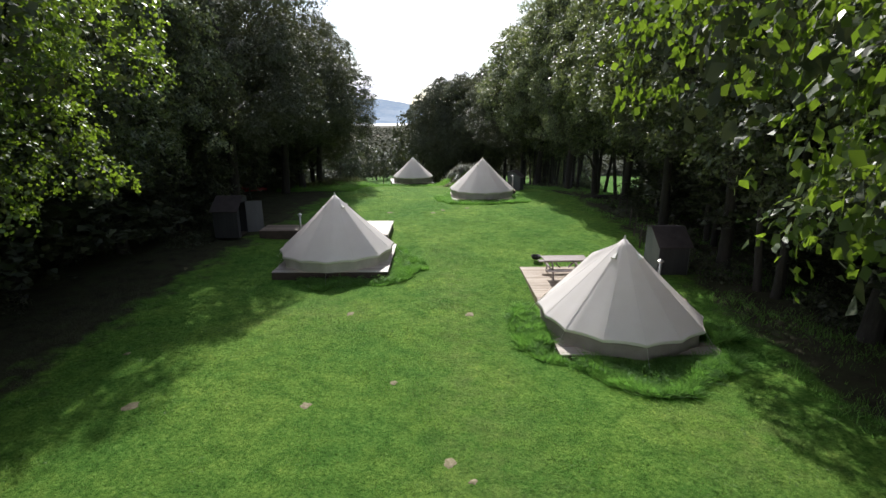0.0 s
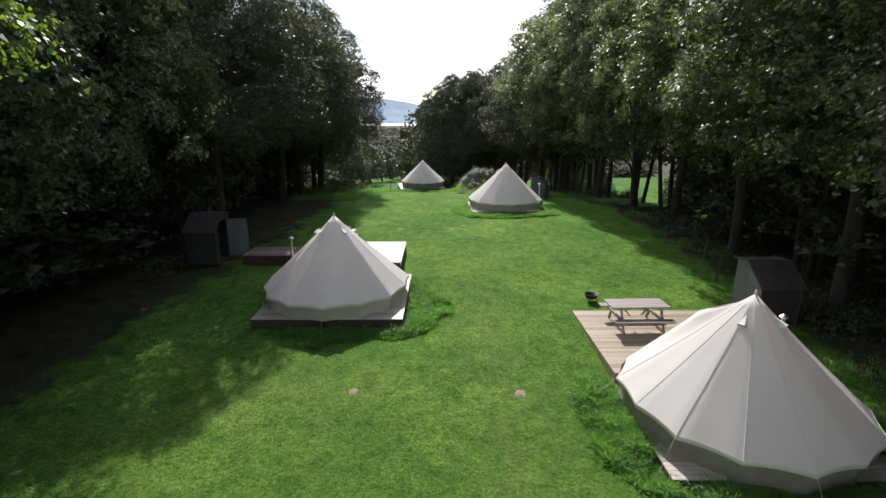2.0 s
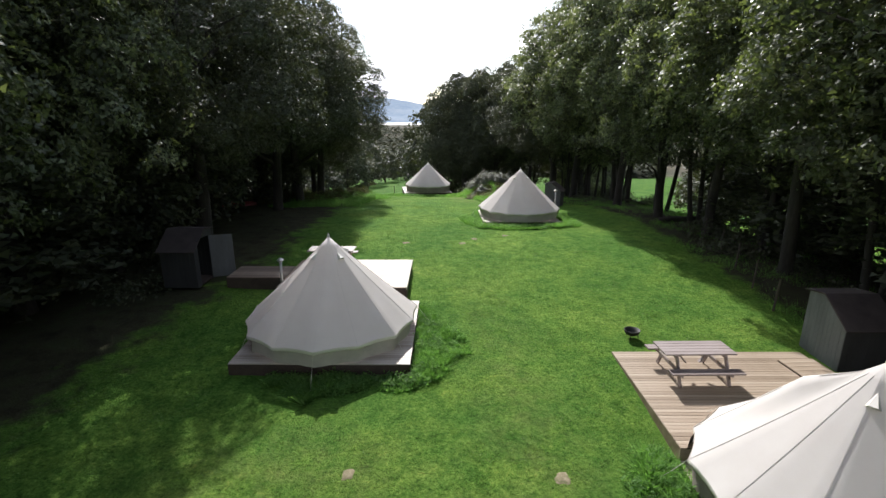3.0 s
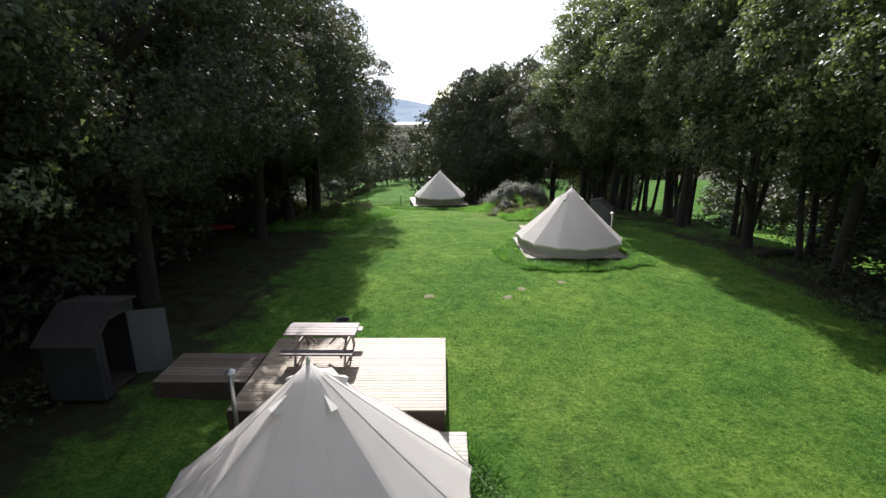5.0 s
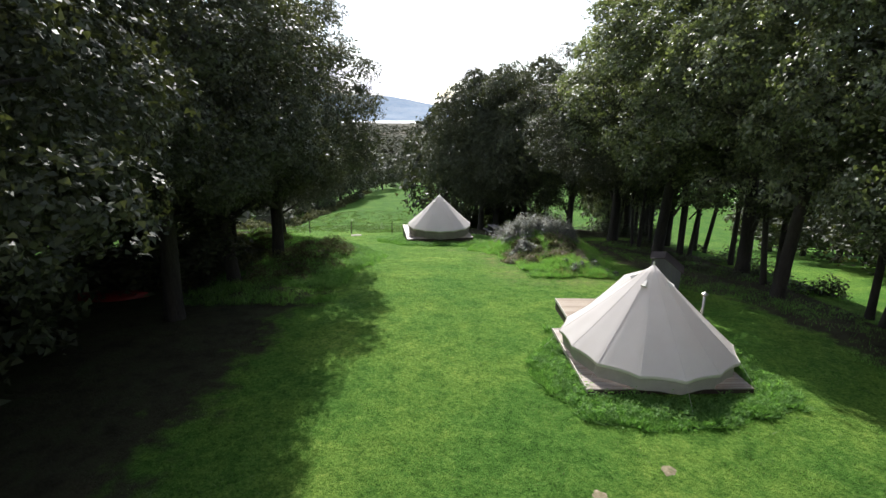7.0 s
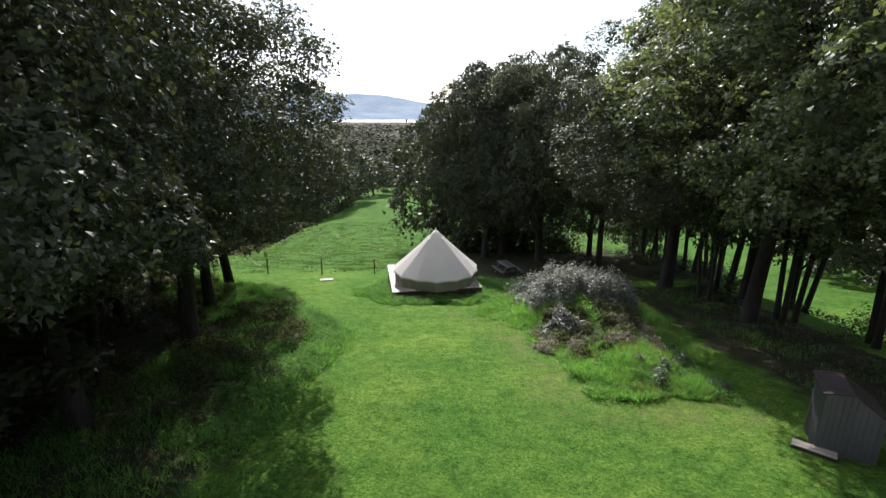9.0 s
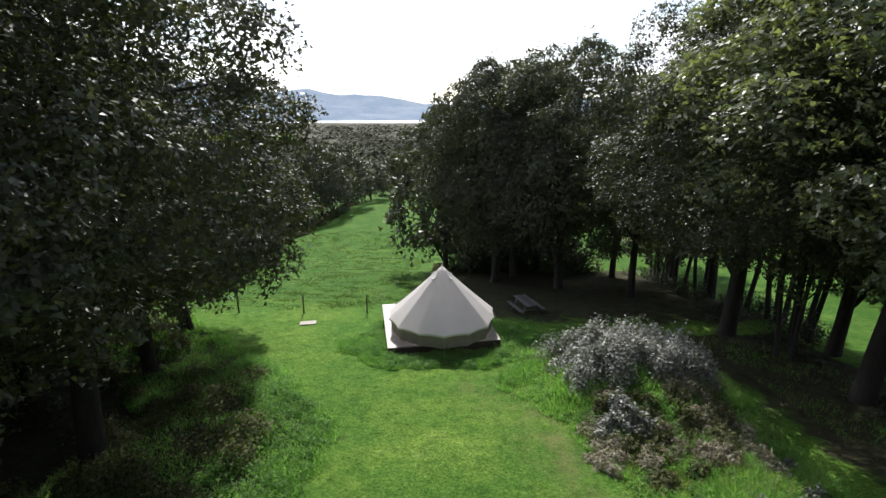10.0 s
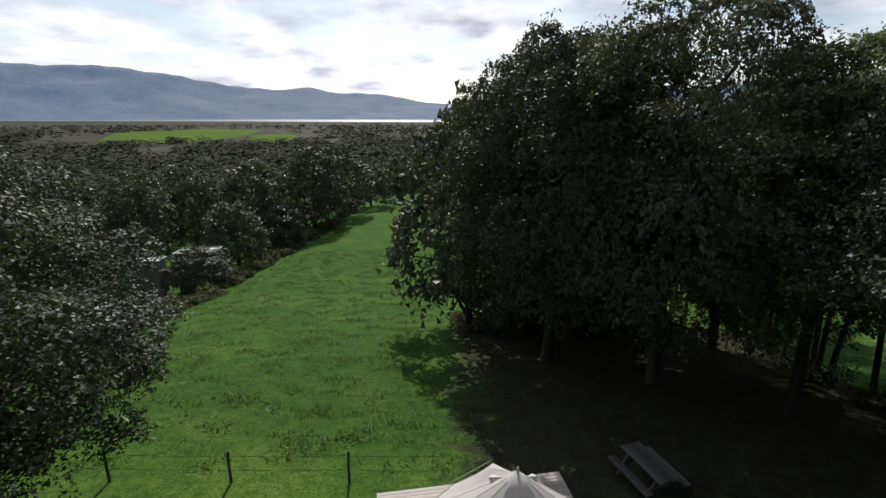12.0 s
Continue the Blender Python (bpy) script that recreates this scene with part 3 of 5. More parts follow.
    spot, face, wide = (np.repeat(v, each, axis=0) for v in (spot, face, wide))
    drift = rng.normal(size=spot.shape)
    drift -= face * (drift * face).sum(1, keepdims=True) * 0.6
    pos = spot + drift * wide[:, None]
    normal = unit(face + rng.normal(size=pos.shape) * 0.5)
    size = leaf * rng.uniform(0.6, 1.35, len(pos))
    green = green or OAK
    if kites:
        me = raw_mesh("crown", leaf_quads(rng, pos, normal, size, fold=0.12, long=1.4), 4, green)
    else:
        me = raw_mesh("crown", leaf_tris(rng, pos, normal, size), 3, green)
    crown = part("crown", me, green, t, "dark green leafy crown")
    # leaves and twigs under the lobes' skins, their shade put into a darker colour
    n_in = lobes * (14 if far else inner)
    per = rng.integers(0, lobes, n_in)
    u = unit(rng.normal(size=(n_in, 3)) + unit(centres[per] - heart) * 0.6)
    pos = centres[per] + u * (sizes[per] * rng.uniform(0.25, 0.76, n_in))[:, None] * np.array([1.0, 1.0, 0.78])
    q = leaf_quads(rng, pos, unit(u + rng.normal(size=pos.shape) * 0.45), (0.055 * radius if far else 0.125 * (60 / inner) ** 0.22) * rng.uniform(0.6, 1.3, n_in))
    part("inner_leaves", raw_mesh("inner_leaves", q, 4, OAK_INNER_SHADE), OAK_INNER_SHADE, crown)
    return t


TREES = [
    # name, seed, height, low, radius, leaves, leaf, trunk radius, stems, lobes, widest, leaf colour
    ("oak_tree", 11, 16.0, 2.2, 5.8, 46000, 0.095, 0.25, 1, 120, 0.42, OAK),
    ("oak_tree", 23, 17.0, 3.5, 5.4, 46000, 0.098, 0.23, 1, 110, 0.45, OAK),
    ("slender_tree", 37, 13.5, 2.5, 3.5, 10000, 0.12, 0.12, 3, 60, 0.5, OAK),
    ("low_tree", 41, 11.0, 0.2, 4.6, 6000, 0.26, 0.22, 1, 70, 0.4, OAK_SHADED),
    ("oak_tree", 58, 14.5, 3.4, 5.3, 64000, 0.065, 0.28, 1, 110, 0.45, OAK_SUNLIT),
    ("broad_oak", 64, 16.0, 1.9, 7.2, 66000, 0.115, 0.36, 1, 140, 0.45, OAK_SHADED),
    ("oak_tree", 77, 16.0, 1.5, 5.8, 9000, 0.28, 0.30, 2, 80, 0.45, OAK_SHADED),
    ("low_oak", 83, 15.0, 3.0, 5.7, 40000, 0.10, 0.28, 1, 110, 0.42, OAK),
    ("dense_oak", 97, 16.0, 3.2, 6.0, 84000, 0.07, 0.30, 1, 140, 0.38, OAK_SHADED),
]
LABELS = [
    "tall oak with dense dark green leaves at the lawn's edge", "tall oak with a high dark green crown", "slender dark tree with several thin stems", "low spreading tree with leaves down to the ground",
    "oak with fresh green leaves beside the lawn", "broad old oak with leaves hanging low", "dark broadleaf tree deep in the wood", "oak with dark leaves hanging low over the bank", "tall dense oak with small dark leaves over the lawn's edge"]
KINDS = []
for spec, words in zip(TREES, LABELS):
    KINDS.append(build_tree(*spec[:8], words, "tree", "trees of the wood", stems=spec[8], lobes=spec[9], widest=spec[10], limbs=4 if spec[6] > 0.25 else 10, green=spec[11], far=spec[6] > 0.2, kites=spec[11] == OAK_SUNLIT, inner=260 if spec[0] == "dense_oak" else 70))
# where each stands: kind, x, y, size across, size up
PLACES = [
    # the wood on the low side of the lawn
    (0, -14.2, 3.0, 1.0, 1.0), (4, -10.7, 8.8, 1.0, 1.0), (0, -15.6, 9.6, 1.0, 1.0), (0, -15.5, 16.2, 1.0, 1.0), (0, -15.2, 22.0, 1.0, 1.05), (8, -12.9, 29.4, 1.02, 1.04), (8, -12.9, 39.4, 1.0, 1.05), (8, -13.1, 44.6, 0.98, 1.0), (8, -12.7, 49.9, 1.02, 1.0),
    (2, -14.2, 46.6, 1.0, 1.0), (2, -15.5, 12.5, 1.1, 1.0), (2, -15.2, 26.0, 1.1, 1.0),
    (6, -20.0, -3.0, 1, 1), (6, -20.5, 5.5, 1, 1), (6, -19.6, 12.8, 1, 1), (6, -20.4, 19.5, 1, 1), (6, -19.0, 26.6, 1, 1.1), (6, -18.5, 33.5, 1, 1), (6, -18.9, 40.5, 1, 1), (6, -18.6, 47.0, 1, 1), (6, -20.5, 54.5, 1, 0.9),
    (3, -25.5, 2, 1.0, 1.0), (3, -26, 9.5, 1.2, 1.3), (3, -25.5, 17, 1.2, 1.3), (3, -26, 24.5, 1.2, 1.3), (3, -25, 32, 1.2, 1.3), (3, -25.5, 39.5, 1.2, 1.3), (3, -25, 46.5, 1.2, 1.3), (3, -26.5, 54.0, 1.2, 1.2),
    (8, -16.6, 61.4, 0.90, 0.64), (8, -15.1, 56.2, 0.88, 0.78), (7, -17.4, 31.0, 0.9, 0.95),
    (6, -20.6, 60.5, 1, 1.0), (0, -18.6, 54.6, 0.9, 0.95), (3, -15.6, 33.6, 0.6, 0.5), (3, -15.0, 27.0, 0.5, 0.45),
    # the high side
    (4, 5.2, 2.7, 0.90, 1.2), (0, 11.9, 8.0, 0.92, 1.0), (0, 12.6, 12.8, 1.0, 1.0), (1, 11.9, 19.7, 1.1, 1.0), (1, 12.2, 26.0, 1.02, 1.0), (1, 12.4, 32.2, 1, 1), (0, 11.9, 37.6, 0.95, 1.05), (1, 11.2, 42.8, 1.1, 1.12), (0, 12.4, 47.8, 1.25, 1.15), (1, 10.6, 53.4, 1.38, 1.15), (0, 13.0, 57.8, 1.0, 1.15), (8, 9.9, 60.4, 1.16, 1.06), (1, 14.8, 70.5, 1.2, 1.15),
    (7, 17.2, 23.5, 0.9, 0.9), (7, 17.0, 30.0, 0.9, 0.9), (7, 18.4, 36.0, 0.8, 0.8), (2, 12.4, 53.6, 1.0, 0.95), (2, 13.2, 59.8, 1.0, 1), (2, 10.9, 57.6, 0.8, 0.9), (2, 14.6, 66.4, 1.1, 1),
    (2, 12.2, 16.6, 1.1, 1), (2, 13.6, 23.0, 1.1, 1), (2, 13.4, 29.2, 1.1, 1), (2, 13.2, 34.9, 1.1, 1), (2, 13.0, 39.9, 1.1, 1), (2, 12.6, 45.2, 1.1, 1), (2, 13.9, 50.4, 1.1, 1), (2, 14.3, 55.9, 1.1, 1), (2, 14.2, 63.2, 1.1, 1), (2, 15.0, 72.0, 1.1, 1),
    (6, 14.8, 3.0, 1.1, 1.0), (6, 18.6, 9.0, 1.1, 1), (6, 18.5, 16.5, 1.1, 1), (3, 24.0, 5.0, 1.2, 1.3), (3, 24, 13, 1.2, 1.3), (3, 25, 21.0, 1.0, 0.7), (3, 25, 29.0, 1.0, 0.6),
    (2, 15.6, 76.0, 1.2, 1.0), (1, 17.4, 81.0, 0.9, 0.95), (2, 18.5, 85.0, 1.2, 1.05), (2, 20.0, 89.0, 1.2, 1), (1, 21.5, 93.0, 1, 1), (6, 25.0, 101.0, 1, 1), (6, 29.0, 110.0, 1, 1),
    (1, 9.0, 69.5, 1.0, 0.9),
    # the dark group by the lowest tent
    (5, 0.6, 76.6, 0.90, 0.97), (5, 5.0, 73.2, 0.9, 0.97), (5, 2.6, 80.5, 0.95, 1.04), (3, 0.5, 87.0, 0.9, 0.7), (3, 6.0, 88.0, 0.9, 0.7), (5, 11.2, 79.0, 0.68, 0.86), (3, -3.4, 84.0, 1.0, 1.2), (6, 4.5, 84.5, 1.1, 1.1),
    # along the meadow and at its foot
    (3, -35.0, 108.0, 0.7, 0.4), (3, -36.0, 121.0, 0.9, 0.75), (3, -33.5, 133.0, 0.8, 0.6), (3, -31.5, 148.0, 1.3, 1.3), (3, -29.5, 165.0, 1.4, 1.3), (3, -25.5, 184.0, 1.1, 0.9), (3, -18.5, 203.0, 1.2, 1.0), (3, -10.0, 199.0, 1.2, 1.15), (3, -3.0, 180.0, 1.2, 1.1), (3, -39, 138, 1.3, 1.2), (3, -37, 160, 1.3, 1.1),
    (6, -47, 116, 0.8, 0.95), (6, -51, 124, 0.8, 1.0), (6, -45, 128, 0.7, 0.95), (3, -45, 150, 1.2, 1.0), (3, -52, 170, 1.3, 1.0), (3, -60, 150, 1.3, 1.1), (3, -60, 120, 1.3, 1.1), (3, -44, 98, 1.0, 0.8), (3, -50, 106, 1.1, 0.9),
    # closing the edges of the wood
    (3, 33.6, 39, 0.9, 0.8), (3, 34.8, 46.5, 1.0, 0.75), (3, 34.6, 54, 1.1, 0.8), (3, 36.0, 62.5, 1.1, 0.75), (3, 37.2, 71, 1.1, 0.8), (3, 40, 80, 1.1, 0.8), (3, 43, 90, 1.1, 0.8), (3, -16.8, 22.5, 0.8, 0.4), (3, -16.5, 9.0, 0.8, 0.4), (3, -16.4, 44.0, 0.7, 0.35), (3, -17.0, 3.0, 0.8, 0.45), (3, 16.0, 19.5, 0.8, 0.4), (3, 16.2, 27.0, 0.8, 0.4), (3, 16.0, 11.0, 0.8, 0.4), (3, 16.4, 33.0, 0.7, 0.33),
    (3, 29, 33, 1.2, 1.0), (3, -32, 6, 1.2, 1.2), (3, -32, 20, 1.2, 1.2), (3, -32, 34, 1.2, 1.2), (3, -32, 47, 1.2, 1.2), (3, 17.6, 2, 1.0, 0.9), (3, -17.5, 30.0, 0.9, 0.55), (3, -17.6, 16.0, 0.9, 0.55), (3, -21.5, 36.5, 0.8, 0.45),
    # behind the start: unseen trees, added to close off the wood and give shade
    (6, -8, -12, 1, 1), (6, 2, -14, 1, 1), (6, 11, -9, 1, 1),
]
# grown size of each kind, across and up
GROWN = [(1, 1.05), (1, 1), (1, 1), (1.2, 1.3), (1, 1.05), (0.97, 1.15), (1, 1), (1, 1), (1, 1)]
first = {}
for k, x, y, wide, tall in PLACES:
    wide, tall = wide * GROWN[k][0], tall * GROWN[k][1]
    stand = pose(x, y, float(lie(x, y)) - 0.1, 0, 0, (x * 71.3 + y * 37.7) % 360)
    if k in first:
        w0, t0 = first[k]
        copy_thing(KINDS[k], stand @ Matrix.Diagonal((wide / w0, wide / w0, tall / t0, 1)))
    else:
        first[k] = (wide, tall)
        KINDS[k].matrix_basis = stand @ Matrix.Diagonal((wide, wide, tall, 1))


# ---- far woods in the valley ----
def build_far_woods():
    rng = np.random.default_rng(5)
    n = 5000
    r = 230 * (1800 / 230) ** rng.random(n)
    az = np.radians(rng.uniform(-58, 22, n))
    x, y = r * np.sin(az), r * np.cos(az)
    clear = np.zeros(n, bool)
    for cx, cy, rx, ry in ((-455, 930, 150, 320), (-270, 830, 75, 160), (-185, 297, 14, 22), (-15, 205, 12, 60)):
        clear |= ((x - cx) / rx) ** 2 + ((y - cy) / ry) ** 2 < 1
    clump = np.array([noise.noise(Vector((a * 0.008, b * 0.005, 0))) for a, b in zip(x, y)])
    keep = ~clear & (clump > -0.42)
    x, y, r = x[keep], y[keep], r[keep]
    size = rng.uniform(3.4, 8.0, len(x)) * (0.9 + np.minimum(r, 900) / 1800 - np.maximum(r - 1300, 0) / 1200)
    z = lie(x, y)
    clumps = np.where(r < 420, 42, np.where(r < 800, 18, 9))
    per = np.repeat(np.arange(len(x)), clumps)
    u = unit(rng.normal(size=(len(per), 3)))
    u[:, 2] = np.abs(u[:, 2])
    wide = np.stack([size, size, size * 0.85], 1)[per]
    pos = np.stack([x, y, z], 1)[per] + u * wide * rng.uniform(0.7, 1.05, (len(per), 1))
    q = leaf_quads(rng, pos, unit(u * 0.4 + np.array([0, 0, 1.2]) + rng.normal(size=u.shape) * 0.12), size[per] * rng.uniform(0.4, 0.65, len(per)) * (15 / clumps[per]) ** 0.45, long=1.2)
    tagged(new("far_woods", raw_mesh("far_woods", q, 4, FAR_WOOD)), "dark scrubby woodland covering the valley floor", "woodland", kind="stuff")


build_far_woods()


# ---- tents ----
RIBS = 14
TENT_R, TENT_H = 2.5, 2.34


def tent(x, y, eave_z, wall, door, offset, label, cloth, porch_rope=False):
    """A bell tent; its base stands a wall's height under the eave. door: direction of its A-frame porch in degrees."""
    floor_z = eave_z - wall
    t = thing("bell_tent", pose(x, y, floor_z), label, "tent", "bell tents")
    eave = wall
    top = eave + TENT_H
    steps = 10
    sub = 4
    cols = RIBS * sub
    # some seams are guyed out harder than others
    slack = random.Random(int(x * 100 + y))
    pull = [1.012 if k % 2 == 0 else slack.choice((0.98, 0.99, 1.0)) for k in range(RIBS)]

    def shape(k, s):
        """Column k of cols, s from apex (0) to eave (1)."""
        rib, f = divmod(k % cols, sub)
        f /= sub
        mid = 4 * f * (1 - f)
        ends = []
        for i in (rib, rib + 1):
            b = radians(offset) + 2 * math.pi * i / RIBS
            ends.append(Vector((math.cos(b), math.sin(b), 0)) * pull[i % RIBS])
        p = ends[0].lerp(ends[1], f) * (TENT_R * s * (1 - 0.018 * mid * s ** 4))
        a, r = math.atan2(p.y, p.x), p.length
        z = top - TENT_H * (s + 0.020 * math.sin(math.pi * s)) + 0.020 * mid * s ** 8
        away = (math.degrees(a) - door + 180) % 360 - 180
        # porch: a poled ridge that stands off the cone and runs straight to apex and eave
        ridge = max(0.0, min((s - 0.08) / 0.32, (1 - s) / 0.60))
        z += 0.40 * ridge * max(0.0, 1 - abs(away) / 24) ** 1.2
        return Vector((r * math.cos(a), r * math.sin(a), z))

    bm = bmesh.new()
    tip = bm.verts.new((0, 0, top + 0.02))
    grid = [[bm.verts.new(shape(k, (j + 1) / steps)) for k in range(cols)] for j in range(steps)]
    for k in range(cols):
        bm.faces.new((tip, grid[0][k], grid[0][(k + 1) % cols]))
        for j in range(steps - 1):
            bm.faces.new((grid[j][k], grid[j + 1][k], grid[j + 1][(k + 1) % cols], grid[j][(k + 1) % cols]))
    canopy = part("canopy", bm, CANVAS, t, smooth=True)
    # stitched seams
    for k in range(0, cols, sub):
        line = [shape(k, s) + Vector((0, 0, 0.004)) for s in (0.08, 0.3, 0.5, 0.7, 0.85, 1.0)]
        part("seam", tube(bmesh.new(), line, [0.004] * 6, 4), SEAM, canopy)
    # turned-down hem
    bm = bmesh.new()
    rings = []
    for out, down in ((0.008, -0.02), (0.012, 0.03), (0.004, 0.075), (-0.03, 0.08)):
        row = []
        for k in range(cols):
            p = shape(k, 1)
            u = Vector((p.x, p.y, 0)).normalized()
            row.append(bm.verts.new(p + u * out - Vector((0, 0, down))))
        rings.append(row)
    for a, b in zip(rings, rings[1:]):
        for k in range(cols):
            bm.faces.new((a[k], b[k], b[(k + 1) % cols], a[(k + 1) % cols]))
    part("hem", bm, HEM, canopy, "pale scalloped hem", smooth=True)
    # wall
    bm = bmesh.new()
    rows = []
    for j in range(5):
        s = j / 4
        row = []
        for k in range(cols):
            p = shape(k, 1)
            u = Vector((p.x, p.y, 0)).normalized()
            r = Vector((p.x, p.y, 0)).length - 0.09 - 0.02 * s + 0.02 * math.sin(k * 2.7 + j)
            row.append(bm.verts.new((u.x * r, u.y * r, (p.z + 0.02) * (1 - s) + 0.0 * s)))
        rows.append(row)
    for a, b in zip(rows, rows[1:]):
        for k in range(cols):
            bm.faces.new((a[k], b[k], b[(k + 1) % cols], a[(k + 1) % cols]))
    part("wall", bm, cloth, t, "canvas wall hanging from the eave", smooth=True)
    # door flap under the porch and its rope
    d = radians(door)
    turn = Matrix.Rotation(d, 4, "Z")
    bm = bmesh.new()
    w = 0.55
    for x0, x1 in ((-w, -0.01), (0.01, w)):
        vs = [bm.verts.new(turn @ Vector(p)) for p in ((2.47, x0, 0.02), (2.47, x1, 0.02), (2.40, x1, eave + 0.02), (2.40, x0, eave + 0.02))]
        bm.faces.new(vs)
    part("door_flap", bm, cloth, t)
    ridge = turn @ Vector((1.1, 0, top - 0.62))
    out = turn @ Vector((4.3, 0, 0))
    out.z = float(lie(x + out.x, y + out.y)) - floor_z + 0.02
    if porch_rope:
        part("guy_rope", tube(bmesh.new(), [ridge, ridge.lerp(out, 0.5), out], [0.006] * 3, 5), ROPE, t)
    # vent hoods
    for k in range(4):
        a = radians(45 + 90 * k + offset)
        bm = bmesh.new()
        r0, r1 = 0.36, 0.56
        c, s = Vector((math.cos(a), math.sin(a), 0)), Vector((-math.sin(a), math.cos(a), 0))
        z0, z1 = top - TENT_H * (r0 / TENT_R) - 0.03, top - TENT_H * (r1 / TENT_R) - 0.03
        up = Vector((0, 0, 1))
        pts = [c * r0 + up * (z0 + 0.01), c * r1 - s * 0.10 + up * z1, c * r1 + s * 0.10 + up * z1, c * (r1 + 0.08) - s * 0.06 + up * (z1 + 0.06), c * (r1 + 0.08) + s * 0.06 + up * (z1 + 0.06)]
        v = [bm.verts.new(p) for p in pts]
        for face in ((0, 1, 3), (0, 3, 4), (0, 4, 2), (1, 2, 4, 3)):
            bm.faces.new([v[i] for i in face])
        bmesh.ops.recalc_face_normals(bm, faces=bm.faces)
        part("vent_hood", bm, HEM, canopy)
    bm = tube(bmesh.new(), [(0, 0, top - 0.05), (0, 0, top + 0.05), (0, 0, top + 0.10)], [0.035, 0.03, 0.012], 8)
    part("pole_tip", bm, HEM, t)
    # guy ropes
    for k in range(0, RIBS, 2):
        a = radians(offset) + 2 * math.pi * k / RIBS
        p = shape(k * sub, 1)
        u = Vector((math.cos(a), math.sin(a), 0))
        far = u * 3.02
        far.z = float(lie(x + far.x, y + far.y)) - floor_z + 0.02
        part("guy_rope", tube(bmesh.new(), [p, p.lerp(far, 0.5) - Vector((0, 0, 0.02)), far], [0.0045] * 3, 5), ROPE, t)
    return t


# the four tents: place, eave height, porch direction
tent(5.57, 14.23, 0.46, 0.52, 136, -92.5, "cream canvas bell tent on a deck with a picnic terrace", SHADED_WALL)
tent(-4.70, 20.65, 0.84, 0.47, 88, -88, "cream canvas bell tent beside the shaded edge of the wood", PALE_WALL)
tent(3.01, 36.87, 1.10, 0.46, 120, -88, "cream canvas bell tent near tree trunks", PALE_WALL)
tent(-3.73, 60.21, -0.64, 0.62, 112, -88, "cream canvas bell tent at the foot of the lawn", SHADED_WALL, True)


# ---- decks ----
def plank_mesh(length, width, thick, wood):
    bm = boxed(-length / 2, length / 2, -width / 2, width / 2, -thick, 0, bevel=0.004)
    me = bm_mesh("plank", bm)
    me.materials.append(wood)
    return me


def deck(x, y, z, turn, length, depth, label, board=0.12, edge="", wood=None, side=None):
    """A timber deck whose near left corner is (x, y) and whose top is at z. Boards run along its length."""
    m = pose(x, y, z, 0, 0, turn)
    t = thing("timber_deck", m, label, "deck", "timber decks")
    drop = 0.0
    for u, v in ((0, 0), (length, 0), (0, depth), (length, depth)):
        p = m @ Vector((u, v, 0))
        drop = max(drop, z - float(lie(p.x, p.y)))
    drop = max(drop, 0.12) + 0.05
    n = max(1, round(depth / board))
    pitch = depth / n
    wood = wood or DECKING
    me = plank_mesh(length, pitch - 0.005, 0.028, wood)
    for k in range(n):
        ob = part("plank", me, wood, t)
        ob.location = (length / 2, (k + 0.5) * pitch, 0)
    for name, a in (("fascia", (0.0, length, 0.0, 0.03)), ("fascia", (0.0, length, depth - 0.03, depth)), ("fascia", (0.0, 0.03, 0.03, depth - 0.03)), ("fascia", (length - 0.03, length, 0.03, depth - 0.03))):
        part(name, boxed(a[0], a[1], a[2], a[3], -drop, -0.031), side or FASCIA, t)
    part("frame", boxed(0.05, length - 0.05, 0.05, depth - 0.05, -0.12, -0.032), FASCIA, t)
    if "r" in edge:
        part("edge_board", boxed(length + 0.002, length + 0.028, 0, depth, -0.10, 0.004), DECK_EDGE, t)
    if "l" in edge:
        part("edge_board", boxed(-0.028, -0.002, 0, depth, -0.10, 0.004), DECK_EDGE, t)
    return t


# tent A
deck(3.30, 12.2, -0.07, 0, 4.65, 3.33, "low weathered deck under a bell tent", wood=DECK_PALE)
deck(3.33, 15.55, 0.20, 0.8, 5.2, 4.03, "weathered brown picnic terrace in front of a tent", side=DECKING)
# tent B
deck(-6.94, 18.44, 0.355, 0.6, 4.70, 4.45, "low timber deck under a bell tent", wood=DECK_PALE)
deck(-7.25, 22.94, 0.80, 1.0, 4.51, 3.36, "broad sunlit timber terrace", edge="r", board=0.115)
deck(-9.48, 24.05, 0.78, 1.0, 2.15, 1.38, "short walkway deck towards a hut, dappled shade in its colour", board=0.14, wood=DECK_DAPPLED)
# tent C
deck(0.74, 34.74, 0.60, 2.0, 4.5, 3.82, "low deck under a bell tent", edge="l", wood=DECK_PALE)
deck(1.30, 38.6, 0.68, 1.0, 4.6, 2.55, "tan timber terrace behind a tent", edge="l", board=0.13)
# tent D
deck(-6.04, 57.95, -1.30, 9.5, 5.0, 5.0, "pale timber deck under a bell tent", edge="l", wood=DECK_PALE)


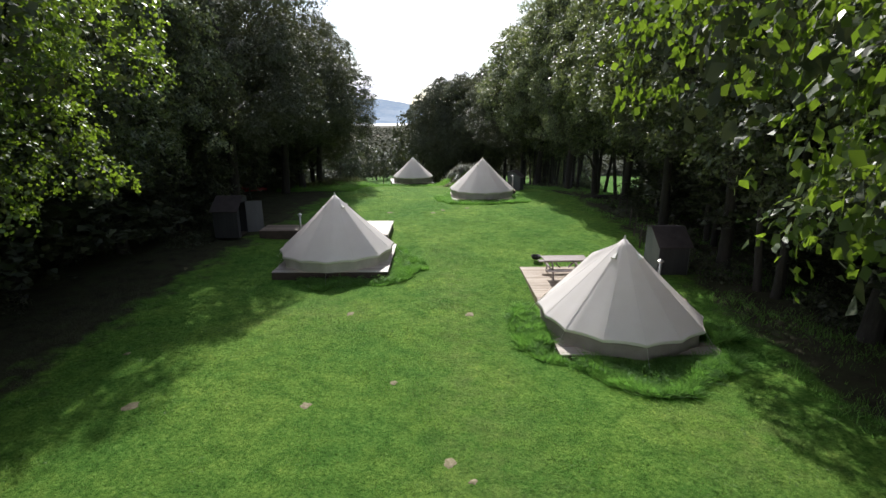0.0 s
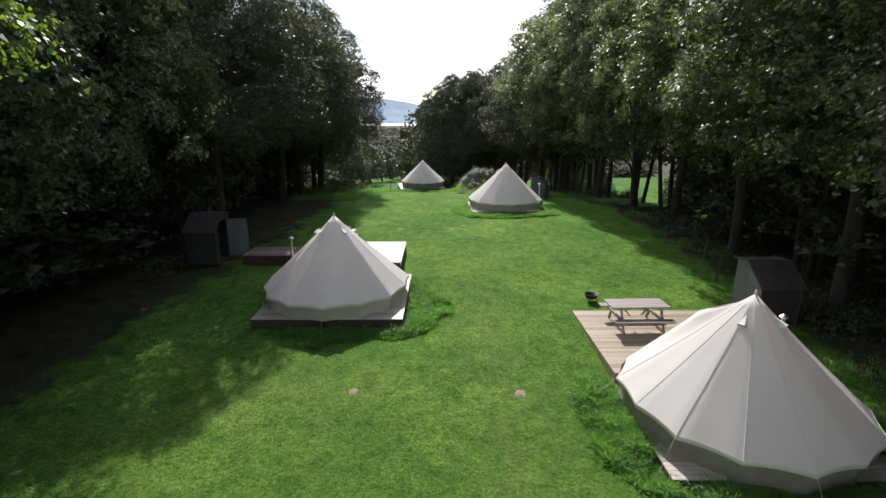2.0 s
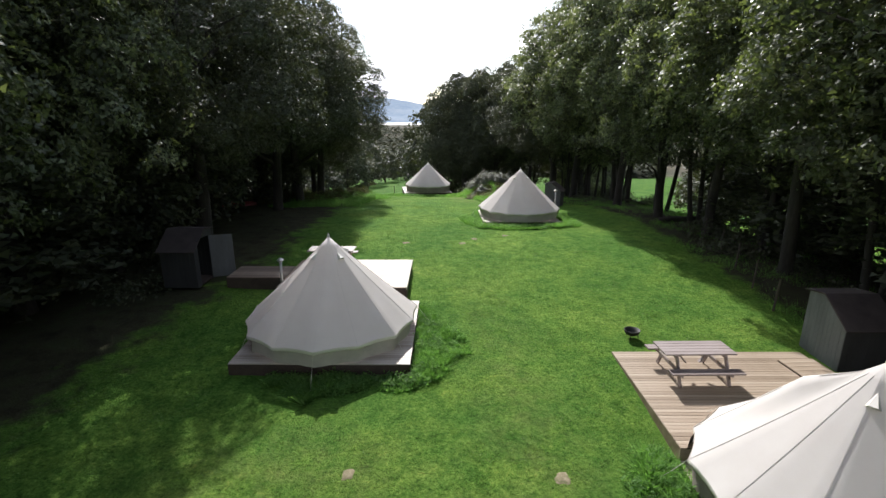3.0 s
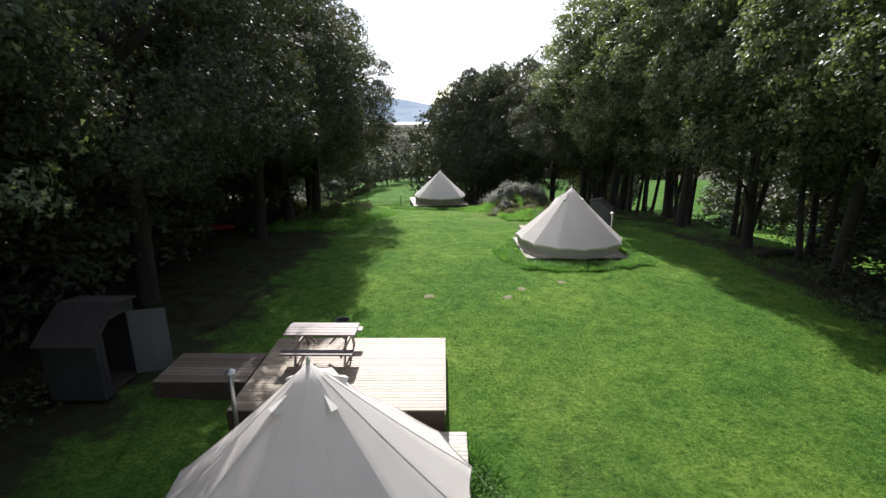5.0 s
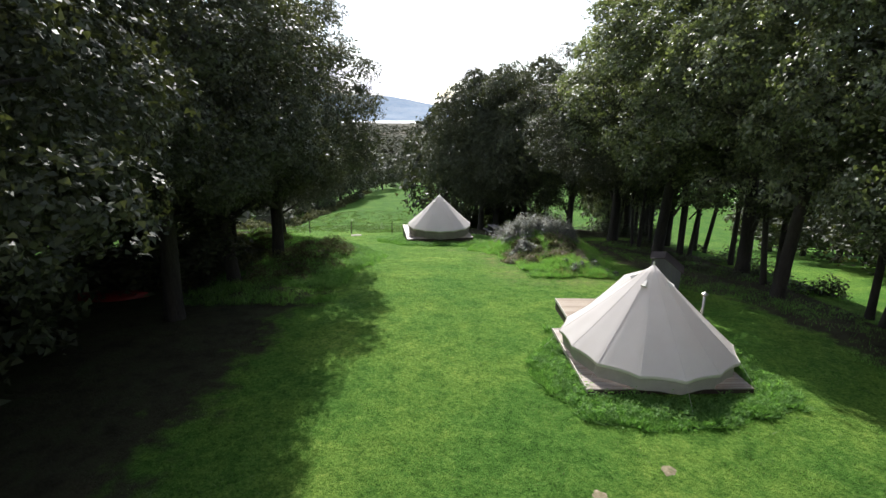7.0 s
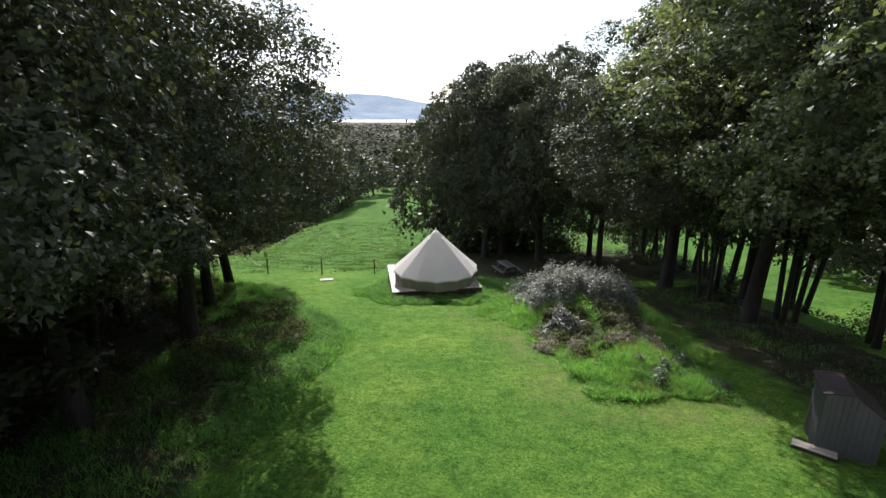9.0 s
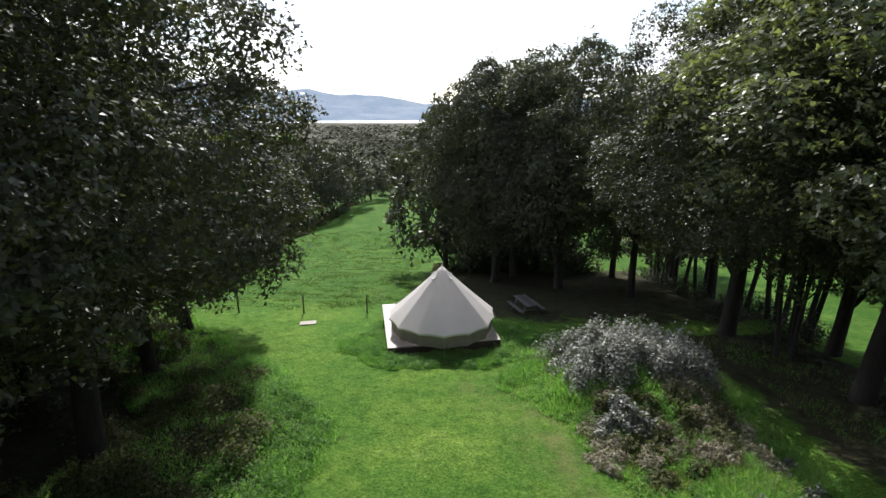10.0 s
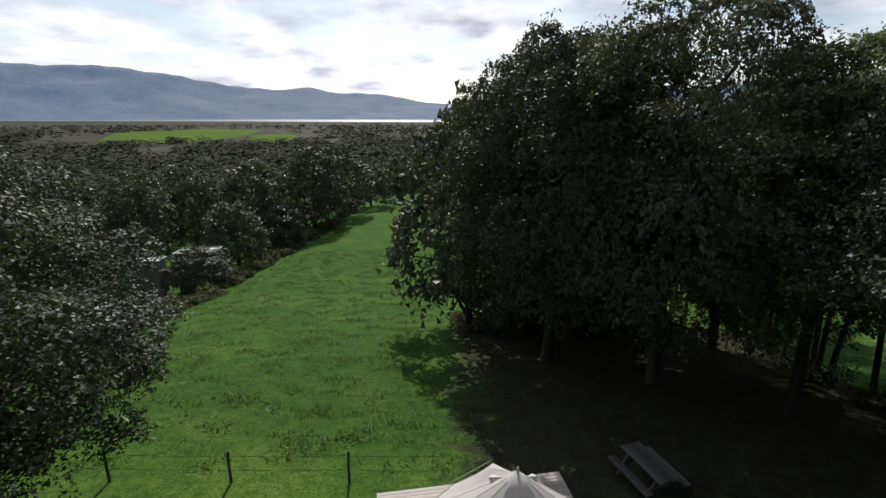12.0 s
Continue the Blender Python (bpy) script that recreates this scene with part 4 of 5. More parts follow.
# ---- picnic tables ----
def picnic_table(m, label, wood=OLD_WOOD):
    """A picnic table of planks, 1.75 m long, with its benches."""
    t = thing("picnic_table", m, label, "table", "picnic tables")
    L = 1.75
    for k in range(5):
        part("top_plank", boxed(-L / 2, L / 2, -0.36 + k * 0.146, -0.36 + k * 0.146 + 0.136, 0.71, 0.75, bevel=0.004), wood, t)
    for s in (-1, 1):
        for k in range(2):
            y = s * (0.60 + k * 0.13)
            part("bench_plank", boxed(-L / 2, L / 2, y - 0.06, y + 0.06, 0.41, 0.45, bevel=0.004), wood, t)
    for sx in (-0.6, 0.6):
        part("crossbar", boxed(sx - 0.02, sx + 0.02, -0.74, 0.74, 0.33, 0.41), wood, t)
        part("crossbar", boxed(sx - 0.02, sx + 0.02, -0.34, 0.34, 0.63, 0.71), wood, t)
        for s in (-1, 1):
            bm = bmesh.new()
            a = math.atan2(0.36, 0.72)
            mm = Matrix.Translation((sx + 0.042, s * 0.43, 0.36)) @ Matrix.Rotation(s * a, 4, "X")
            box(bm, -0.02, 0.02, -0.05, 0.05, -0.40, 0.40, mm)
            part("leg", bm, wood, t)
        bm = bmesh.new()
        mm = Matrix.Translation((sx * 0.55, 0, 0.52)) @ Matrix.Rotation(math.copysign(0.75, sx), 4, "Y")
        box(bm, -0.02, 0.02, -0.04, 0.04, -0.24, 0.24, mm)
        part("brace", bm, wood, t)
    return t


picnic_table(pose(4.86, 18.38, 0.205, 0, 0, 2), "grey weathered wooden picnic table on a terrace")
picnic_table(pose(-5.82, 25.30, 0.805, 0, 0, 0.5), "sunlit weathered wooden picnic table on a terrace")
picnic_table(pose(1.05, 64.7, float(lie(1.05, 64.7)), 0, 0, -72), "weathered wooden picnic table darkened for shade on shaded grass", SHADED_WOOD)


# ---- fire pits, flues ----
def fire_pit(x, y, z, label):
    t = thing("fire_pit", pose(x, y, z), label, "fire pit", "fire pits")
    bm = bmesh.new()
    rings = []
    for r, h in ((0.11, 0.10), (0.19, 0.15), (0.235, 0.27), (0.22, 0.27), (0.17, 0.17), (0.09, 0.13)):
        rings.append([bm.verts.new((r * math.cos(a), r * math.sin(a), h)) for a in [2 * math.pi * k / 20 for k in range(20)]])
    for a, b in zip(rings, rings[1:]):
        for k in range(20):
            bm.faces.new((a[k], a[(k + 1) % 20], b[(k + 1) % 20], b[k]))
    bm.faces.new(rings[-1][::-1])
    bmesh.ops.recalc_face_normals(bm, faces=bm.faces)
    part("bowl", bm, IRON, t, smooth=True)
    for k in range(3):
        a = 2 * math.pi * k / 3
        part("leg", tube(bmesh.new(), [(0.165 * math.cos(a), 0.165 * math.sin(a), 0.15), (0.20 * math.cos(a), 0.20 * math.sin(a), 0)], [0.015, 0.012], 6), IRON, t)
    return t


fire_pit(4.15, 20.5, float(lie(4.15, 20.5)), "black iron fire bowl on the lawn")
fire_pit(-5.9, 27.7, float(lie(-5.9, 27.7)), "black iron fire bowl in the shade")


def flue(x, y, top):
    z = float(lie(x, y))
    t = thing("stove_flue", pose(x, y, z), "slim steel stove flue with a cowl beside a tent", "flue", "stove flues")
    h = top - z
    part("pipe", tube(bmesh.new(), [(0, 0, 0), (0, 0, h * 0.5), (0, 0, h - 0.1)], [0.045] * 3, 12), STEEL, t, smooth=True)
    part("collar", tube(bmesh.new(), [(0, 0, h * 0.55), (0, 0, h * 0.55 + 0.06)], [0.055] * 2, 12), STEEL, t)
    part("cowl", tube(bmesh.new(), [(0, 0, h - 0.14), (0, 0, h - 0.08), (0, 0, h - 0.06), (0, 0, h)], [0.05, 0.11, 0.11, 0.03], 12), STEEL, t)


flue(-6.86, 22.55, 1.98)
flue(7.62, 16.05, 1.58)
flue(5.62, 38.6, 1.95)


# ---- huts ----
def hut(x, y, z, face, label, paint, door_open=False, turn=0.0, size=1.0):
    """A small boarded hut 1.2 m wide and 1.5 m deep; its roof is level at the back and slopes to the low side. face: -1 if its end looks to -x, 1 to +x."""
    t = thing("toilet_hut", pose(x, y, z, 0, 0, turn) @ Matrix.Diagonal((size, size, size, 1)), label, "hut", "boarded huts")
    w, d = 1.2, 1.4
    near, ridge_y, ridge, back = 1.42, 0.8, 2.02, 1.98

    def end_wall(x0, x1, material, name, hole=None):
        n = 10
        for k in range(n):
            bm = bmesh.new()
            y0, y1 = d * k / n + 0.004, d * (k + 1) / n - 0.004
            if hole and hole[0] < (y0 + y1) / 2 < hole[1]:
                lowz = hole[2]
            else:
                lowz = 0.0

            def roof(v):
                return float(np.interp(v, [0, ridge_y, d], [near, ridge, back]))
            vs = [bm.verts.new((xx, yy, zz)) for xx in (x0, x1) for yy, zz in ((y0, lowz), (y1, lowz), (y1, roof(y1)), (y0, roof(y0)))]
            for f in ((0, 1, 2, 3), (7, 6, 5, 4), (0, 4, 5, 1), (1, 5, 6, 2), (2, 6, 7, 3), (3, 7, 4, 0)):
                bm.faces.new([vs[i] for i in f])
            bmesh.ops.recalc_face_normals(bm, faces=bm.faces)
            part("board", bm, material, t)

    outer = (-0.025, 0.0) if face < 0 else (w, w + 0.025)
    inner = (w, w + 0.025) if face < 0 else (-0.025, 0.0)
    end_wall(*outer, paint, "end_wall", hole=(0.30, 1.12, 1.72) if door_open else None)
    end_wall(*inner, paint, "end_wall")
    for k in range(8):
        x0, x1 = w * k / 8 + 0.003, w * (k + 1) / 8 - 0.003
        part("board", boxed(x0, x1, 0.0, 0.022, 0, near - 0.01), SHED_DARK, t)
        part("board", boxed(x0, x1, d - 0.022, d, 0, back - 0.01), SHED_DARK, t)
    part("hut_floor", boxed(0.01, w - 0.01, 0.03, d - 0.03, 0.0, 0.05), FASCIA, t)
    for (ya, za, yb, zb) in ((-0.12, near - 0.08, ridge_y, ridge), (ridge_y, ridge, d + 0.1, back - 0.06)):
        bm = bmesh.new()
        x0, x1 = -0.10, w + 0.10
        up = 0.035
        vs = [bm.verts.new((xx, yy, zz + h)) for h in (0.005, up) for xx, yy, zz in ((x0, ya, za), (x1, ya, za), (x1, yb, zb), (x0, yb, zb))]
        for f in ((3, 2, 1, 0), (4, 5, 6, 7), (0, 1, 5, 4), (1, 2, 6, 5), (2, 3, 7, 6), (3, 0, 4, 7)):
            bm.faces.new([vs[i] for i in f])
        part("roof", bm, ROOF_FELT, t, "worn brown roof felt")
    if door_open:
        xd = w + 0.03
        bm = boxed(0, 0.82, -0.015, 0.015, 0.05, 1.70)
        leaf = part("door", bm, SHED_GREY_SHADED, t)
        leaf.matrix_basis = pose(xd, 1.14, 0, 0, 0, 18)
    return t


hut(8.80, 18.7, float(lie(9, 19)) - 0.20, -1, "grey-green boarded hut with brown felt roof by the trees", SHED_PAINT)
hut(-11.62, 23.75, float(lie(-11, 24)) + 0.12, 1, "dark boarded hut with its door open in the shade", SHED_DARK, True)
hut(6.95, 43.0, float(lie(6.5, 43.5)) - 0.02, -1, "dull grey boarded hut standing in tree shade", SHED_GREY_SHADED, turn=64, size=0.86)
deck(5.35, 43.6, float(lie(5.6, 43.5)) + 0.10, -38, 0.9, 0.3, "pale worn step board beside a hut", board=0.15, wood=DECK_PALE)
deck(7.6, 17.9, 0.26, 4, 0.95, 1.2, "pale worn boards leading to a hut", board=0.2)

# ---- fence below the lowest tent ----
fence = thing("wire_fence", pose(0, 64.62, 0), "dark wooden posts with thin wires crossing the meadow edge", "fence")
POSTS = [-26.0, -22.5, -19.0, -15.3, -11.6, -8.0]
for px in POSTS:
    z = float(lie(px, 64.62))
    part("post", tube(bmesh.new(), [(px, 0, z - 0.2), (px, 0, z + 0.6), (px + 0.02, 0, z + 1.12)], [0.045, 0.045, 0.04], 8), POST_WOOD, fence)
for h in (0.45, 0.95):
    for a, b in zip(POSTS, POSTS[1:] + [-5.2]):
        za, zb = float(lie(a, 64.62)) + h, float(lie(b, 64.62)) + h
        part("wire", tube(bmesh.new(), [(a, 0, za), ((a + b) / 2, 0, (za + zb) / 2 - 0.03), (b, 0, zb)], [0.006] * 3, 4), IRON, fence)


side_fence = thing("wire_fence", pose(0, 0, 0), "old wire fence on thin posts in the tree shade", "fence")
SIDE_POSTS = [(9.5, 22.4), (10.0, 24.4), (10.6, 26.6), (11.2, 28.9), (11.6, 31.2)]
for px, py in SIDE_POSTS:
    z = float(lie(px, py))
    part("post", tube(bmesh.new(), [(px, py, z - 0.2), (px + 0.03, py, z + 0.6), (px + 0.05, py, z + 1.1)], [0.035, 0.035, 0.03], 8), POST_WOOD, side_fence)
for h in (0.2, 0.4, 0.6, 0.8, 1.0):
    for (ax, ay), (bx, by) in zip(SIDE_POSTS, SIDE_POSTS[1:]):
        part("wire", tube(bmesh.new(), [(ax, ay, float(lie(ax, ay)) + h), (bx, by, float(lie(bx, by)) + h)], [0.0025] * 2, 4), IRON, side_fence)


# ---- bare patches, slab, log, canoe ----
def soil_patch(x, y, r, seed, material=SOIL, name="soil_patch", label="small bare patch of pale dry soil in the lawn", flat=1.0):
    rng = random.Random(seed)
    bm = bmesh.new()
    n = 18
    centre = bm.verts.new((x, y, float(lie(x, y)) + 0.012))
    ring0, ring1 = [], []
    p = [rng.uniform(0.55, 1.35) for _ in range(n)]
    for k in range(n):
        a = 2 * math.pi * k / n
        q = (p[k] + p[k - 1]) / 2
        for ring, s, h in ((ring0, 0.6, 0.014), (ring1, 1.0, -0.012)):
            vx, vy = x + r * q * s * math.cos(a), y + r * flat * q * s * math.sin(a)
            ring.append(bm.verts.new((vx, vy, float(lie(vx, vy)) + h)))
    for k in range(n):
        j = (k + 1) % n
        bm.faces.new((centre, ring0[k], ring0[j]))
        bm.faces.new((ring0[k], ring1[k], ring1[j], ring0[j]))
    me = bm_mesh(name, bm, True)
    me.materials.append(material)
    tagged(new(name, me), label, "bare soil", "bare patches")


for i, (x, y, r) in enumerate([(-3.11, 14.92, 0.17), (0.88, 14.9, 0.2), (0.13, 7.75, 0.17), (0.54, 7.25, 0.10), (-3.17, 9.66, 0.16), (-7.16, 9.56, 0.2), (-1.23, 10.62, 0.12), (-3.41, 30.3, 0.22), (-0.65, 30.25, 0.22), (0.0, 31.1, 0.2), (1.61, 31.86, 0.2), (-8.9, 12.2, 0.1)]):
    soil_patch(x, y, r, 100 + i)


def slab(x, y):
    z = float(lie(x, y))
    me = bm_mesh("stone_slab", boxed(-0.42, 0.42, -0.3, 0.3, -0.05, 0.06, bevel=0.02))
    me.materials.append(STONE)
    ob = new("stone_slab", me)
    ob.matrix_world = pose(x, y, z, -6, 0, 12)
    tagged(ob, "pale flat stone slab set in the grass", "slab")


slab(-10.75, 62.4)


def fallen_log(x, y, turn):
    z = float(lie(x, y))
    bm = bmesh.new()
    tube(bm, [(-1.2, 0, 0.14), (-0.4, 0.05, 0.16), (0.5, -0.04, 0.15), (1.3, 0.04, 0.17)], [0.17, 0.18, 0.16, 0.13], 10)
    me = bm_mesh("fallen_log", bm, True)
    me.materials.append(BARK)
    ob = new("fallen_log", me)
    ob.matrix_world = pose(x, y, z, 0, 0, turn)
    tagged(ob, "grey fallen log lying under the trees", "log")


fallen_log(12.4, 35.8, 12)


def canoe(x, y, turn):
    z = float(lie(x, y))
    t = thing("canoe", pose(x, y, z, 0, 0, turn), "red upturned canoe lying under the trees", "boat")
    bm = bmesh.new()
    rings = []
    for k in range(13):
        s = -1 + k / 6
        w = 0.40 * (1 - abs(s) ** 2.2) + 0.015
        h = 0.32 * (1 - 0.35 * abs(s) ** 3)
        rings.append([bm.verts.new((s * 1.6, w * math.cos(a), h * math.sin(a))) for a in [math.pi * i / 10 for i in range(11)]])
    for a, b in zip(rings, rings[1:]):
        for i in range(10):
            bm.faces.new((a[i], a[i + 1], b[i + 1], b[i]))
    bmesh.ops.recalc_face_normals(bm, faces=bm.faces)
    part("hull", bm, RED_HULL, t, smooth=True)
    part("keel", tube(bmesh.new(), [(-1.4, 0, 0.27), (0, 0, 0.325), (1.4, 0, 0.27)], [0.015] * 3, 6), RED_HULL, t)


canoe(-17.0, 41.6, 10)


def field_hut(x, y, z, turn, L, W):
    t = thing("field_hut", pose(x, y, z, 0, 0, turn), "low hut with a pale sheet roof beyond the hedge", "hut", "field huts")
    g = float(lie(x, y)) - z
    for a in ((0, L, 0, 0.1), (0, L, W - 0.1, W), (0, 0.1, 0.1, W - 0.1), (L - 0.1, L, 0.1, W - 0.1)):
        part("wall", boxed(a[0], a[1], a[2], a[3], min(g, -2.2) - 0.1, -0.02), HUT_WALL, t)
    n = 8
    for k in range(n):
        part("roof_sheet", boxed(-0.2 + k * (L + 0.4) / n, -0.2 + (k + 1) * (L + 0.4) / n - 0.02, -0.3, W + 0.3, 0.0, 0.05, m=Matrix.Rotation(-0.08, 4, "X")), HUT_ROOF, t)


field_hut(-38.0, 108.5, -8.2, 10, 4.5, 3.0)
field_hut(-41.5, 104.0, -8.0, 10, 3.6, 2.4)


# ---- rough growth ----
def stuff(name, mesh, label, category):
    return tagged(new(name, mesh), label, category, kind="stuff")


def fringe(seed, count, inside, height, material, name, label, width=0.016, lean=0.5, clumps=1.0):
    """Grass blades where the density given, from 0 to 1, allows; they gather into tufts."""
    rng = np.random.default_rng(seed)
    (x0, x1, y0, y1), dense = inside
    x, y = rng.uniform(x0, x1, count), rng.uniform(y0, y1, count)
    shift = np.array([noise.noise_vector(Vector((a * 0.9, b * 0.9, seed))) for a, b in zip(x, y)])
    fine = np.array([noise.noise_vector(Vector((a * 2.7, b * 2.7, seed + 9.0))) for a, b in zip(x, y)])
    move = clumps * (0.45 * shift + 0.2 * fine)
    tuft = 0.62 + 0.75 * shift[:, 2] + 0.55 * fine[:, 2]
    keep = (rng.random(count) < dense(x + move[:, 0], y + move[:, 1])) & (rng.random(count) < np.clip(0.35 + 1.1 * tuft, 0.12, 1))
    x, y, tuft = x[keep], y[keep], tuft[keep]
    base = np.stack([x, y, lie(x, y) - 0.02], 1)
    h = height * np.clip(tuft, 0.2, 1.35) * rng.uniform(0.6, 1.25, len(x))
    return stuff(name, raw_mesh(name, blades(rng, base, h, width * rng.uniform(0.7, 1.5, len(x)), lean), 3, material), label, "grass")


def ring_zone(cx, cy, rx, ry, inner):
    def dense(x, y):
        ang = np.arctan2(y - cy, x - cx)
        wob = 1 + 0.07 * np.sin(3 * ang + cx) + 0.05 * np.sin(7 * ang + cy)
        d = np.sqrt(((x - cx) / (rx * wob)) ** 2 + ((y - cy) / (ry * wob)) ** 2)
        return ((d < 1) & ~inner(x, y)).astype(float)
    return (cx - rx * 1.15, cx + rx * 1.15, cy - ry * 1.15, cy + ry * 1.15), dense


fringe(1, 260000, ring_zone(5.5, 13.8, 3.15, 3.15, lambda x, y: ((x > 3.3) & (x < 7.95) & (y > 12.2)) | (y > 17.5)), 0.30, BLADE, "long_grass", "long uncut grass round a tent deck", width=0.030, lean=0.8)
fringe(2, 150000, ring_zone(-3.9, 20.3, 2.85, 2.9, lambda x, y: ((x > -6.94) & (x < -2.24) & (y > 18.44)) | (y > 23.2) | (x < -7.0)), 0.22, BLADE, "long_grass", "long uncut grass round a tent deck", width=0.032, lean=0.8)
fringe(3, 130000, ring_zone(2.9, 36.4, 3.35, 3.4, lambda x, y: ((x > 0.72) & (x < 5.4) & (y > 34.4)) | (y > 39.5)), 0.22, BLADE, "long_grass", "long uncut grass round a tent deck", width=0.032, lean=0.8)
fringe(4, 130000, ring_zone(-3.6, 60.0, 4.6, 3.9, lambda x, y: ((x - 0.17 * (y - 57.6) * -1 > -5.98) & (x + 0.17 * (y - 57.6) < -1.05) & (y - 0.17 * (x + 5.98) > 57.62)) | (y > 64.3)), 0.22, BLADE, "long_grass", "long uncut grass round a tent deck", width=0.034, lean=0.8)


def meadow_zone():
    def dense(x, y):
        n = np.array([noise.noise(Vector((a * 0.45, b * 0.9, 7.0))) for a, b in zip(x, y)])
        left = np.interp(y, [65, 82, 96, 135, 190], [-27, -26, -29.5, -28, -26])
        return np.clip(0.25 + 1.6 * n, 0.02, 1) * (x > left) * (x < np.interp(y, [64, 80, 90, 130], [-3, -6, -6, 4]))
    return (-30, 14, 65.0, 125.0), dense


fringe(5, 240000, meadow_zone(), 0.22, LAWN_BLADE, "meadow_grass", "rough tussocky meadow grass", width=0.07, lean=0.9)


def lawn_zone():
    def dense(x, y):
        ok = (x > lawn_left(y) - 0.5) & (x < np.minimum(lawn_right(y), np.interp(y, [0, 43, 45.2, 49.3, 55.5, 58.4, 64], [10, 9, 1.0, 0.3, -1.3, 0.2, 3])))
        for a, b, c, d in ((3.2, 8.6, 12.0, 19.6), (-7.3, -2.2, 18.4, 26.3), (-9.5, -7.2, 24.0, 25.5), (0.6, 6.0, 34.3, 41.6), (-6.8, -0.8, 57.4, 63.5)):
            ok &= ~((x > a) & (x < b) & (y > c) & (y < d))
        return ok * np.interp(y, [3, 12, 40, 64], [1, 0.9, 0.45, 0.35])
    return (-12, 10, 3.0, 64.5), dense


fringe(6, 260000, lawn_zone(), 0.07, LAWN_BLADE, "lawn_grass", "short mown lawn grass", width=0.022, lean=0.7, clumps=0.3)


def bank_zone():
    def dense(x, y):
        edge = np.interp(y, [45.8, 48, 49.4, 52.4, 54.6, 55.6, 58.4], [1.2, 0.8, 0.7, -0.1, -1.7, -1.6, 0.1])
        right = np.interp(y, [45.2, 46.3, 50, 54, 58], [5.0, 5.3, 6.0, 6.6, 6.0])
        return ((x > edge) & (x < right)).astype(float) * (y > 45.9) * np.interp(y, [45, 50.5, 52.5, 58], [1, 0.9, 0.5, 0.6])
    return (-2.5, 7, 45.0, 58.5), dense


fringe(7, 200000, bank_zone(), 0.36, BLADE, "bank_grass", "long green grass on an overgrown bank", width=0.022)
fringe(8, 16000, bank_zone(), 0.5, BLADE_DRY, "bank_straw", "dry stalks on an overgrown bank", width=0.014)


def left_bank_zone():
    def dense(x, y):
        return ((x < lawn_left(y) + 0.3) & (x > lawn_left(y) - 6)).astype(float) * (y > 41)
    return (-20, -6, 41, 64), dense


fringe(9, 90000, left_bank_zone(), 0.34, BLADE, "bank_grass", "rough grass along the wood edge", width=0.022)


def right_edge_zone():
    def dense(x, y):
        return ((x > lawn_right(y) - 0.6) & (x < lawn_right(y) + 5)).astype(float) * (0.5 + 0.5 * np.sin(x * 1.3 + y * 0.9)) * ((y > 20.5) | (y < 17.5) | (x > 10))
    return (8, 16, 3, 62), dense


fringe(10, 90000, right_edge_zone(), 0.24, BLADE, "rough_grass", "rough grass under the trees", width=0.018)


def shrubs(seed, spots, leaf, per, material, name, label, category, long=1.5):
    """Low leafy growth: spots of (x, y, radius, height)."""
    rng = np.random.default_rng(seed)
    out = []
    for x, y, r, h in spots:
        u = unit(rng.normal(size=(per, 3)))
        u[:, 2] = np.abs(u[:, 2])
        wob = 1 + 0.25 * np.sin(u[:, 0] * 6 + x) * np.sin(u[:, 1] * 5 + y)
        f = (0.55 + 0.5 * rng.random(per)) * wob
        px, py = x + u[:, 0] * r * f, y + u[:, 1] * r * f
        pos = np.stack([px, py, lie(px, py) + u[:, 2] * h * f], 1)
        normal = unit(u * 0.5 + np.array([0, 0, 0.6]) + rng.normal(size=u.shape) * 0.5)
        out.append(leaf_quads(rng, pos, normal, leaf * rng.uniform(0.6, 1.4, per), long=long))
    return stuff(name, raw_mesh(name, np.concatenate(out), 4, material), label, category)


rb = random.Random(3)


def tufts(seed, count, inside, size, name, label):
    """Lumpy tussocks of short grass leaves where the density given allows."""
    rng = np.random.default_rng(seed)
    (x0, x1, y0, y1), dense = inside
    x, y = rng.uniform(x0, x1, count), rng.uniform(y0, y1, count)
    keep = rng.random(count) < dense(x, y)
    spots = [(a, b, size * s * 1.1, size * s) for a, b, s in zip(x[keep], y[keep], rng.uniform(0.55, 1.3, keep.sum()))]
    shrubs(seed, spots, 0.028, 84, BLADE, name, label, "grass", long=3.2)


tufts(41, 945, ring_zone(5.5, 13.8, 3.1, 3.1, lambda x, y: ((x > 3.1) & (x < 8.05) & (y > 11.9)) | (y > 17.5)), 0.26, "grass_tussocks", "lumpy tussocks of long grass round a tent deck")
tufts(42, 837, ring_zone(-3.9, 20.3, 2.8, 2.85, lambda x, y: ((x > -7.0) & (x < -2.15) & (y > 18.35)) | (y > 23.2) | (x < -7.0)), 0.22, "grass_tussocks", "lumpy tussocks of long grass round a tent deck")
tufts(43, 1080, ring_zone(2.9, 36.4, 3.3, 3.35, lambda x, y: ((x > 0.66) & (x < 5.4) & (y > 34.6)) | (y > 39.5)), 0.23, "grass_tussocks", "lumpy tussocks of long grass round a tent deck")
tufts(44, 1215, ring_zone(-3.6, 60.0, 4.5, 3.8, lambda x, y: ((x + 0.17 * (y - 57.9) > -6.1) & (x + 0.17 * (y - 57.9) < -0.95) & (y - 0.17 * (x + 6.0) > 57.85)) | (y > 64.3)), 0.24, "grass_tussocks", "lumpy tussocks of long grass round a tent deck")
tufts(45, 900, bank_zone(), 0.30, "grass_tussocks", "lumpy tussocks of fresh green grass on the bank")
